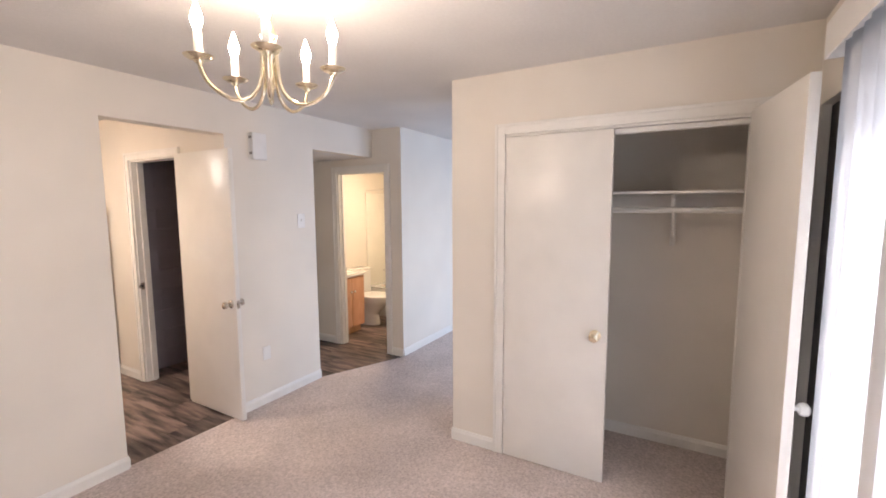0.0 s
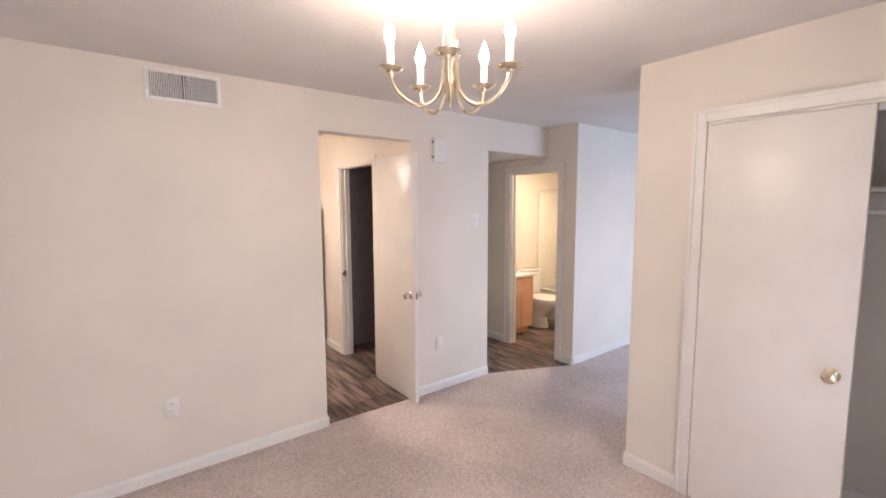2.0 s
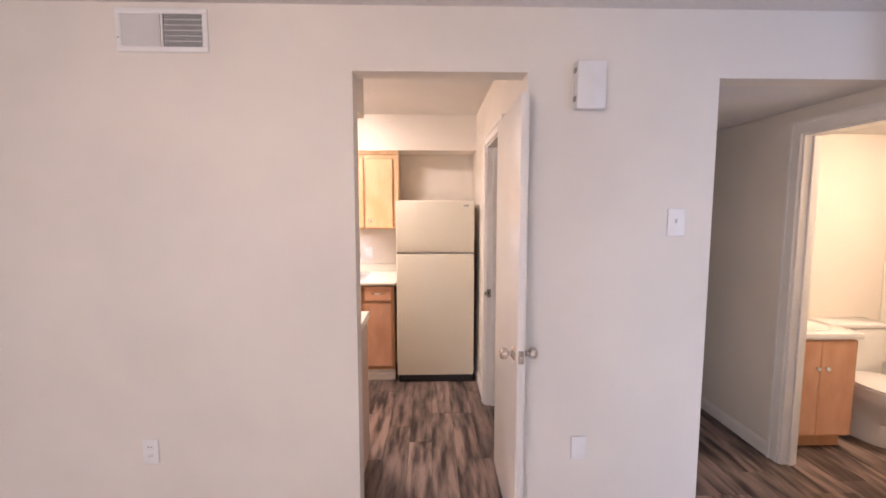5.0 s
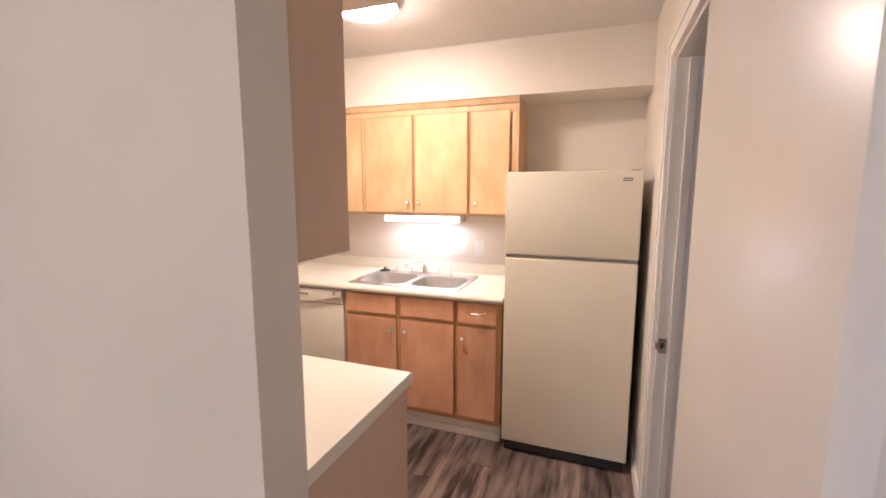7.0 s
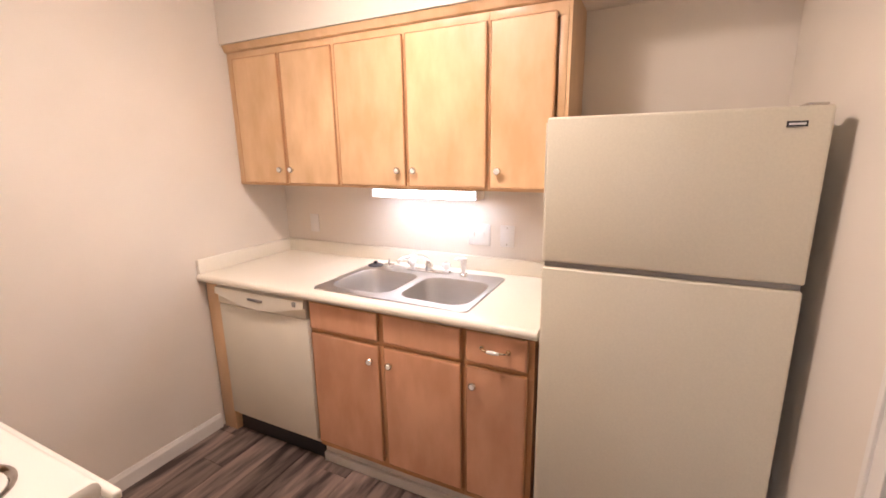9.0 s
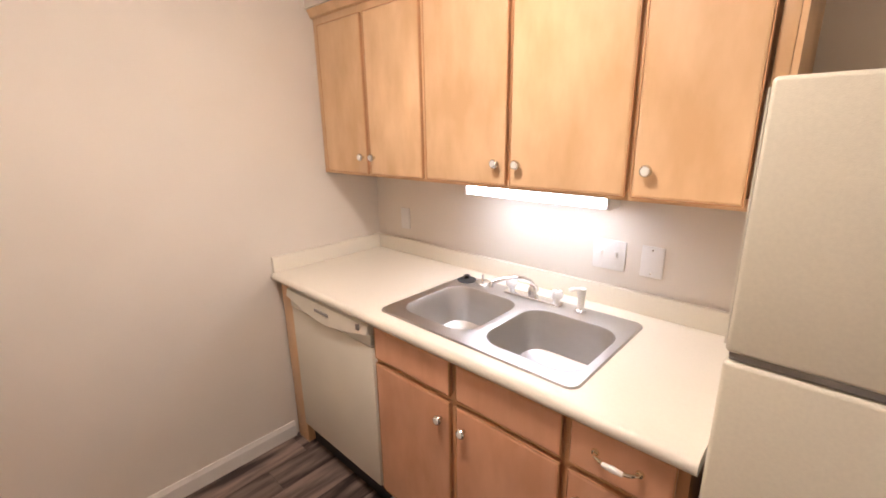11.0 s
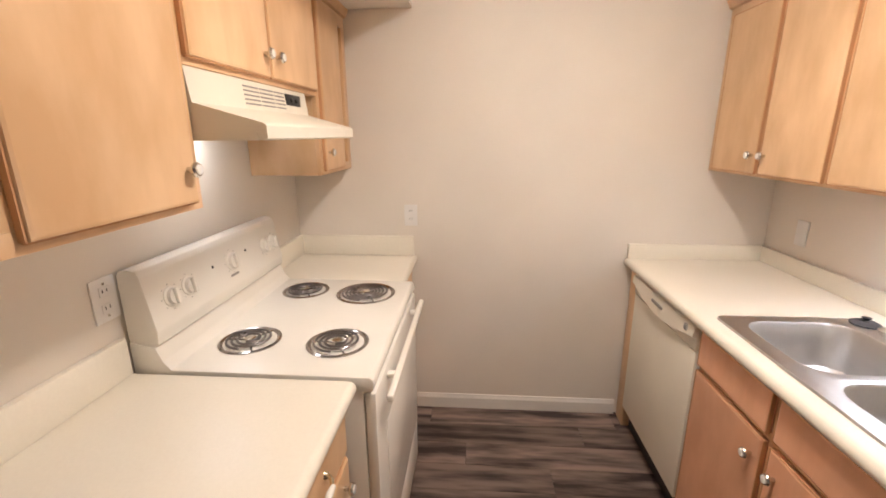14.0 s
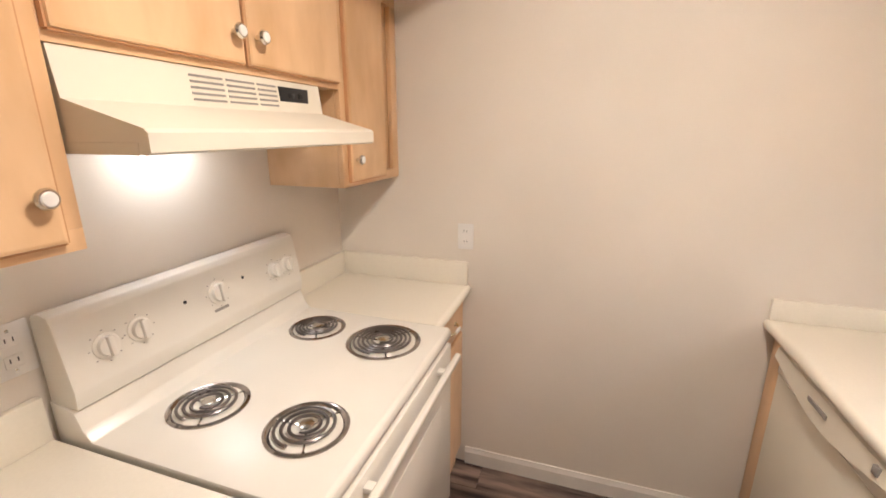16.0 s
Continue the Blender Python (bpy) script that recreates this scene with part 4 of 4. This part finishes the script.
c1 = slab("closet_door", 0.615, 2.030, (CX - 0.002, 0.838, 0.0), -90, DOORP, "white flush closet door standing closed", thick=0.034)
door_knob(c1, on(c1, 0.552, -0.017, 0.885, 90, 0, 0), BRASS)
c2 = slab("closet_door", 0.640, 2.055, (CX - 0.012, -0.392, 0.0), 188.0, DOORP, "white flush closet door swung wide open", thick=0.034)
door_knob(c2, on(c2, 0.575, 0.017, 0.885, -90, 0, 0), PORCELAIN, big=0.026)
for d, w, sy in ((c1, 0.615, -0.021), (c2, 0.64, 0.021)):
    for hz in (0.28, 1.75):
        hb = bmesh.new()
        bm_box(hb, 0.0, 0.022, sy - 0.004 * (1 if sy > 0 else -1) - 0.002, sy, hz - 0.045, hz + 0.045, 0.001)
        bmesh.ops.transform(hb, matrix=d.matrix_world, verts=hb.verts)
        part("hinge", hb, TRIM, d, "painted hinge leaf")
# head track of the closet
solid("closet_head_stop", box(CX + 0.03, CX + 0.055, -0.385, 0.828, 2.006, 2.033, 0.002), TRIM, "white painted stop under the closet head", "door stop")

sh = thing("closet_shelf", (3.30, 0.2, 1.69), "white closet shelf with a hanging rod", "shelf")
part("board", box(3.10, 3.468, PY + 0.002, CY - 0.102, 1.685, 1.703, 0.002), TRIM, sh)
part("ledger", box(3.450, 3.468, PY + 0.002, CY - 0.102, 1.60, 1.684, 0.002), TRIM, sh)
part("hanging_rod", tube([(3.19, PY + 0.002, 1.590), (3.19, CY - 0.102, 1.590)], 0.017, 16), TRIM, sh, "white painted hanging rod")
br = part("bracket", boxes([(3.425, 3.449, -0.078, -0.046, 1.36, 1.684), (3.172, 3.425, -0.072, -0.052, 1.658, 1.684), (3.172, 3.196, -0.072, -0.052, 1.612, 1.658)], 0.002), TRIM, sh, "white support bracket")
part("brace", tube([(3.43, -0.062, 1.42), (3.19, -0.062, 1.655)], 0.008, 8), TRIM, br)
part("rod_hook", tube([(3.190 + 0.024 * math.cos(radians(a)), -0.062, 1.590 + 0.024 * math.sin(radians(a))) for a in range(-190, 15, 15)], 0.005, 8), TRIM, br)

# chandelier
CHX, CHY = 1.306, 1.068
ch = thing("chandelier", (CHX, CHY, H), "polished brass five-arm chandelier with lit candle bulbs", "chandelier")
part("canopy", spun([(0, -0.001), (0.062, -0.001), (0.064, -0.008), (0.052, -0.020), (0.030, -0.030), (0.014, -0.040), (0.008, -0.05), (0, -0.05)], 28, pose(CHX, CHY, H)), BRASS, ch)
part("loop", tube([(CHX + 0.014 * math.cos(radians(a)), CHY, H - 0.062 + 0.014 * math.sin(radians(a))) for a in range(0, 361, 24)], 0.003, 8), BRASS, ch)
part("stem", spun([(0, -0.072), (0.006, -0.072), (0.006, -0.080), (0.030, -0.086), (0.034, -0.094), (0.020, -0.102), (0.010, -0.112), (0.008, -0.150), (0.010, -0.200), (0.020, -0.225), (0.026, -0.245), (0.020, -0.262), (0.030, -0.275), (0.032, -0.295), (0.020, -0.315),
                   (0.011, -0.340), (0.015, -0.365), (0.012, -0.410), (0.006, -0.440), (0.008, -0.447), (0.004, -0.460), (0, -0.463)], 24, pose(CHX, CHY, H)), BRASS, ch, "turned brass column")
for k in range(5):
    az = radians(229 + 72 * k)
    ux, uy = math.cos(az), math.sin(az)
    prof = [(0.022, 2.180), (0.026, 2.130), (0.030, 2.085), (0.044, 2.040), (0.072, 2.008), (0.110, 1.996), (0.150, 2.008), (0.184, 2.034), (0.206, 2.070), (0.214, 2.105)]
    prof = [(0.955 * r, 1.632 + 0.9 * (z - 1.632)) for r, z in prof]
    fine = []
    for i in range(len(prof) - 1):
        p0, p1, p2, p3 = prof[max(i - 1, 0)], prof[i], prof[i + 1], prof[min(i + 2, len(prof) - 1)]
        for s in range(4):
            t = s / 4
            fine.append(tuple(0.5 * (2 * b + (c - a) * t + (2 * a - 5 * b + 4 * c - d) * t * t + (3 * b - a - 3 * c + d) * t ** 3) for a, b, c, d in zip(p0, p1, p2, p3)))
    fine.append(prof[-1])
    arm = part("arm", tube([(CHX + r * ux, CHY + r * uy, z) for r, z in fine], 0.0062, 10), BRASS, ch, "curved brass arm")
    at = pose(CHX + 0.2044 * ux, CHY + 0.2044 * uy, 2.0532) @ Matrix.Scale(0.92, 4)
    part("drip_pan", spun([(0, 0.0), (0.012, 0.0), (0.016, 0.008), (0.030, 0.012), (0.044, 0.020), (0.046, 0.023), (0.030, 0.016), (0, 0.014)], 24, at), BRASS, arm, "brass drip pan")
    part("candle_sleeve", spun([(0, 0.0145), (0.0135, 0.0145), (0.0135, 0.095), (0.011, 0.100), (0, 0.100)], 18, at), CANDLEM, arm, "ivory candle sleeve")
    part("bulb", spun([(0, 0.1005), (0.009, 0.1005), (0.012, 0.112), (0.0185, 0.132), (0.0175, 0.148), (0.010, 0.170), (0.004, 0.188), (0, 0.198)], 18, at), BULB, arm, "glowing flame-tip bulb")

# air grille on the long wall
VX0, VX1, VZ0, VZ1 = 0.553, 0.934, 2.216, 2.394
vent = thing("air_grille", ((VX0 + VX1) / 2, WY, VZ0), "white wall air grille with fine upright louvres", "air vent")
part("frame", boxes([(VX0, VX1, WY - 0.010, WY - 0.0005, VZ0, VZ0 + 0.022), (VX0, VX1, WY - 0.010, WY - 0.0005, VZ1 - 0.022, VZ1), (VX0, VX0 + 0.022, WY - 0.010, WY - 0.0005, VZ0 + 0.022, VZ1 - 0.022), (VX1 - 0.022, VX1, WY - 0.010, WY - 0.0005, VZ0 + 0.022, VZ1 - 0.022)], 0.002), PLASTIC, vent, "white pressed frame")
# No hole is cut; a dark sheet carries the shade behind the louvres.
part("duct", box(VX0 + 0.02, VX1 - 0.02, WY - 0.0018, WY - 0.0004, VZ0 + 0.02, VZ1 - 0.02), SHADOWGAP, vent, "dark sheet painting the shade behind the louvres")
part("mullion", box(0.741, 0.747, WY - 0.011, WY - 0.002, VZ0 + 0.022, VZ1 - 0.022), PLASTIC, vent)
lou = mesh_of("louvre", box(-0.0011, 0.0011, -0.0035, 0.0035, VZ0 + 0.0225, VZ1 - 0.0225), PLASTIC)
for i in range(42):
    x = VX0 + 0.026 + i * (VX1 - VX0 - 0.052) / 41
    if abs(x - 0.744) < 0.006:
        continue
    o = new("louvre", lou)
    o.parent, o.matrix_parent_inverse = vent, vent.matrix_world.inverted()
    o.matrix_basis = pose(x, WY - 0.0055, 0, 0, 0, -36 if x < 0.744 else 28)
for i in range(5):
    z = VZ0 + 0.045 + i * 0.022
    part("cross_bar", box(0.747, VX1 - 0.022, WY - 0.0024, WY - 0.0019, z, z + 0.003), PLASTIC, vent)
part("lever", tube([(VX0 + 0.012, WY - 0.010, 2.275), (VX0 + 0.010, WY - 0.022, 2.268)], 0.003, 8), PLASTIC, vent, "small damper lever")

cm = thing("door_chime", (2.565, WY, 1.985), "white door chime box on the long wall", "door chime")
part("cover", box(2.503, 2.630, WY - 0.050, WY - 0.006, 1.985, 2.186, 0.006), PLASTIC, cm, "white chime cover")
part("back_plate", box(2.497, 2.624, WY - 0.0058, WY - 0.0005, 1.990, 2.181), TRIM, cm)
for z in (2.02, 2.14):
    part("side_clip", box(2.4985, 2.5025, WY - 0.040, WY - 0.010, z, z + 0.020), GREYPRINT, cm, "grey side clip")
plate("light_switch", "y", WY, -1, 2.989, 1.432, 1.556, 0.040, "switch", "white light switch near the hall mouth", "switch")
plate("outlet", "y", WY, -1, 0.579, 0.380, 0.497, 0.036, "outlet", "white outlet low on the long wall", "outlet")
plate("wall_plate", "y", WY, -1, 2.573, 0.370, 0.482, 0.036, "blank", "painted-over wall plate low beside the pantry door", "wall plate")
plate("wall_plate", "y", AY, -1, 5.350, 1.40, 1.52, 0.040, "switch", "small light switch on the daylit wall", "switch")

# vertical blinds and their valance
vb = thing("vertical_blinds", (1.2, -0.55, 2.1), "white vinyl vertical blinds, unseen vanes left out to admit light", "blinds")
part("valance", boxes([(0.05, 2.165, -0.500, -0.494, 2.085, 2.195), (2.159, 2.165, PY + 0.002, -0.5, 2.085, 2.195), (0.05, 2.159, PY + 0.002, -0.5, 2.189, 2.195)], 0.001), PLASTIC, vb, "white valance board")
part("head_rail", box(0.06, 2.22, -0.575, -0.535, 2.135, 2.165, 0.002), PLASTIC, vb)
bm = bmesh.new()
n = 6
lo = [bm.verts.new((-0.044 + 0.088 * i / n, 0.006 * math.sin(math.pi * i / n), 0.0)) for i in range(n + 1)]
hi = [bm.verts.new((v.co.x, v.co.y, 2.08)) for v in lo]
for i in range(n):
    bm.faces.new((lo[i], lo[i + 1], hi[i + 1], hi[i]))
bmesh.ops.solidify(bm, geom=bm.faces[:], thickness=0.0012)
vane = mesh_of("vane", bm, BLIND, True)
# Unseen vanes past the eleventh are left out to light the long wall.
for i in range(11):
    o = new("vane", vane)
    o.parent, o.matrix_parent_inverse = vb, vb.matrix_world.inverted()
    o.matrix_basis = pose(2.085 - 0.0745 * i, -0.552, 0.045, 0, 0, 24 + 5 * math.sin(i * 2.3))

# ---- hall and bathroom ----
van = thing("bathroom_vanity", (4.34, 3.95, 0.0), "maple bathroom vanity with a white sink top", "vanity")
part("body", box(4.104, 4.575, 3.475, 3.948, 0.09, 0.735, 0.001), MAPLELOW, van, smooth=False)
part("toe_kick", box(4.104, 4.56, 3.520, 3.535, 0.0, 0.09), MAPLEEDGE, van, smooth=False)
for a, b, k in ((4.112, 4.338, 4.312), (4.344, 4.568, 4.372)):
    slab_door("door", van, a, b, 3.475, 0.105, 0.722, -1, (k, 0.55), mat=MAPLELOW)
part("top", box(4.102, 4.600, 3.445, 3.948, 0.736, 0.775, 0.008), PORCELAIN, van, "white cultured marble top")
part("backsplash", box(4.102, 4.600, 3.928, 3.948, 0.776, 0.850, 0.004), PORCELAIN, van)
part("basin", spun([(0.165, 0.0), (0.160, 0.006), (0.150, 0.006), (0.12, 0.002), (0.0, 0.0012)], 28, pose(4.35, 3.66, 0.7752)), PORCELAIN, van, "white basin rim")
part("tap", tube([(4.35, 3.87, 0.775), (4.35, 3.87, 0.85), (4.35, 3.84, 0.875), (4.35, 3.77, 0.862)], 0.012, 10), CHROME, van, "chrome basin tap")

to = thing("toilet", (4.87, 3.72, 0.0), "white two-piece toilet with a closed lid", "toilet")
TX = 4.870


def oval(rx, ry, cy, z, n=28):
    return [(TX + rx * math.cos(2 * math.pi * i / n), cy + ry * math.sin(2 * math.pi * i / n), z) for i in range(n)]


def loft(rings):
    bm = bmesh.new()
    vs = [[bm.verts.new(p) for p in r] for r in rings]
    for a, b in zip(vs, vs[1:]):
        for i in range(len(a)):
            j = (i + 1) % len(a)
            bm.faces.new((a[i], a[j], b[j], b[i]))
    bm.faces.new(vs[0][::-1])
    bm.faces.new(vs[-1])
    bmesh.ops.recalc_face_normals(bm, faces=bm.faces)
    return bm


part("bowl", loft([oval(0.105, 0.21, 3.66, 0.0), oval(0.110, 0.205, 3.66, 0.05), oval(0.100, 0.185, 3.66, 0.14), oval(0.11, 0.19, 3.60, 0.22), oval(0.165, 0.225, 3.535, 0.30), oval(0.185, 0.24, 3.51, 0.36), oval(0.185, 0.24, 3.51, 0.385)]), PORCELAIN, to, "white porcelain bowl")
part("seat", loft([oval(0.188, 0.242, 3.51, 0.3855), oval(0.190, 0.245, 3.51, 0.395), oval(0.186, 0.24, 3.51, 0.402)]), PLASTIC, to, "white seat")
part("lid", loft([oval(0.188, 0.242, 3.512, 0.4025), oval(0.189, 0.243, 3.512, 0.412), oval(0.165, 0.22, 3.512, 0.420)]), PLASTIC, to, "white closed lid")
part("tank", box(TX - 0.22, TX + 0.22, 3.755, 3.940, 0.36, 0.72, 0.02, 3), PORCELAIN, to, "white cistern")
part("tank_lid", box(TX - 0.228, TX + 0.228, 3.745, 3.946, 0.7205, 0.750, 0.008), PORCELAIN, to)
part("flush_lever", tube([(TX - 0.16, 3.754, 0.67), (TX - 0.16, 3.735, 0.67), (TX - 0.10, 3.730, 0.662)], 0.006, 8), CHROME, to, "chrome flush lever")

tb = thing("bathtub", (5.62, 3.25, 0.0), "white alcove bathtub with panel surround", "bathtub")
part("apron", box(5.235, 5.275, 2.55, 3.945, 0.0, 0.40, 0.01), PORCELAIN, tb)
part("rim", boxes([(5.235, 5.32, 2.55, 3.945, 0.4005, 0.425), (5.93, 5.995, 2.55, 3.945, 0.4005, 0.425), (5.32, 5.93, 2.55, 2.62, 0.4005, 0.425), (5.32, 5.93, 3.87, 3.945, 0.4005, 0.425)]), PORCELAIN, tb)
part("floor_pan", box(5.28, 5.99, 2.55, 3.945, 0.05, 0.09), PORCELAIN, tb)
part("surround_panel", box(5.225, 5.995, 3.930, 3.948, 0.426, 1.80, 0.006), WALLPANEL, tb, "glossy cream wall panel")
part("surround_panel", box(5.980, 5.998, 2.55, 3.929, 0.426, 1.80, 0.006), WALLPANEL, tb, "glossy cream wall panel")
part("spout", tube([(5.60, 3.929, 0.62), (5.60, 3.86, 0.61), (5.60, 3.84, 0.585)], 0.018, 12), CHROME, tb, "chrome tub spout")
rod = solid("shower_rod", tube([(5.25, 2.548, 1.835), (5.25, 3.948, 1.835)], 0.0125, 14), CHROME, "chrome shower curtain rod above the bathtub", "curtain rod")
bl = thing("bath_ceiling_lamp", (4.75, 3.20, 2.09), "lit round lamp on the bathroom ceiling", "ceiling lamp")
part("base", spun([(0, -0.001), (0.13, -0.001), (0.13, -0.018), (0, -0.018)], 28, pose(4.75, 3.10, 2.09)), PLASTIC, bl)
part("globe", spun([(0.118, -0.0185), (0.112, -0.04), (0.08, -0.062), (0.03, -0.074), (0, -0.075)], 28, pose(4.75, 3.10, 2.09)), BATHM, bl, "glowing glass globe")
ex = thing("bath_exhaust_vent", (5.05, 3.45, 2.09), "white square exhaust vent in the bathroom ceiling", "air vent")
part("cover", box(4.93, 5.17, 3.40, 3.64, 2.072, 2.0895, 0.004), PLASTIC, ex)

# pantry blocks
pw = bpy.data.objects["wall_pantry"]
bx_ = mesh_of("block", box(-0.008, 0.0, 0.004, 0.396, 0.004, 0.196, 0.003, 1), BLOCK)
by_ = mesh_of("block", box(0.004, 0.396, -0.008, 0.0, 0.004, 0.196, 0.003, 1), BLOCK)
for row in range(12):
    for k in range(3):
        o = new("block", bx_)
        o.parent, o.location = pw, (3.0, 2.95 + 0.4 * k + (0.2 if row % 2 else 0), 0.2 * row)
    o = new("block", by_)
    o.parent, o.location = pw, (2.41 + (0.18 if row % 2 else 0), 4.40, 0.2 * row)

# ---- vinyl planks ----
planks = structure("floor_planks", box(KX, BX + 2.0, WB - 0.1, KY, -0.0195, -0.004), PLANKBASE, "dark brown wood-look vinyl plank floor", "floor")
PW = 0.152
meshes = {}
rng = random.Random(4)


def plank_mesh(length):
    key = round(length, 2)
    if key not in meshes:
        meshes[key] = mesh_of("plank", box(0.0009, PW - 0.0009, 0.0009, key - 0.0009, -0.004, 0.0, 0.0009, 1), PLANK)
    return meshes[key]


def lay(x0, x1, y0, y1, cut=None):
    x = x0
    while x < x1 - 0.01:
        y = y0 - rng.choice((0.0, 0.2, 0.4, 0.6, 0.8))
        ys = y0
        while ys < y1 - 0.01:
            start = ys
            lo = cut(x + PW / 2) if cut else y0
            end = min(y + 1.0 if y + 1.0 > ys + 0.05 else y + 2.0, y1)
            y = end
            ys = end
            a = max(start, round(lo, 2))
            if end - a < 0.03:
                continue
            o = new("plank", plank_mesh(end - a))
            o.parent = planks
            o.location = (x, a, 0.0)
        x += PW


lay(KX, SX + 0.7, WY + 0.02, KY)
lay(HX, BX + 0.1, AY, KY, cut=lambda x: max(AY, WY - 0.02 - (x - HX) * (WY - AY) / (BX - HX)))
lay(HX + 7 * PW, 5.24, AY + 0.1, 3.95)
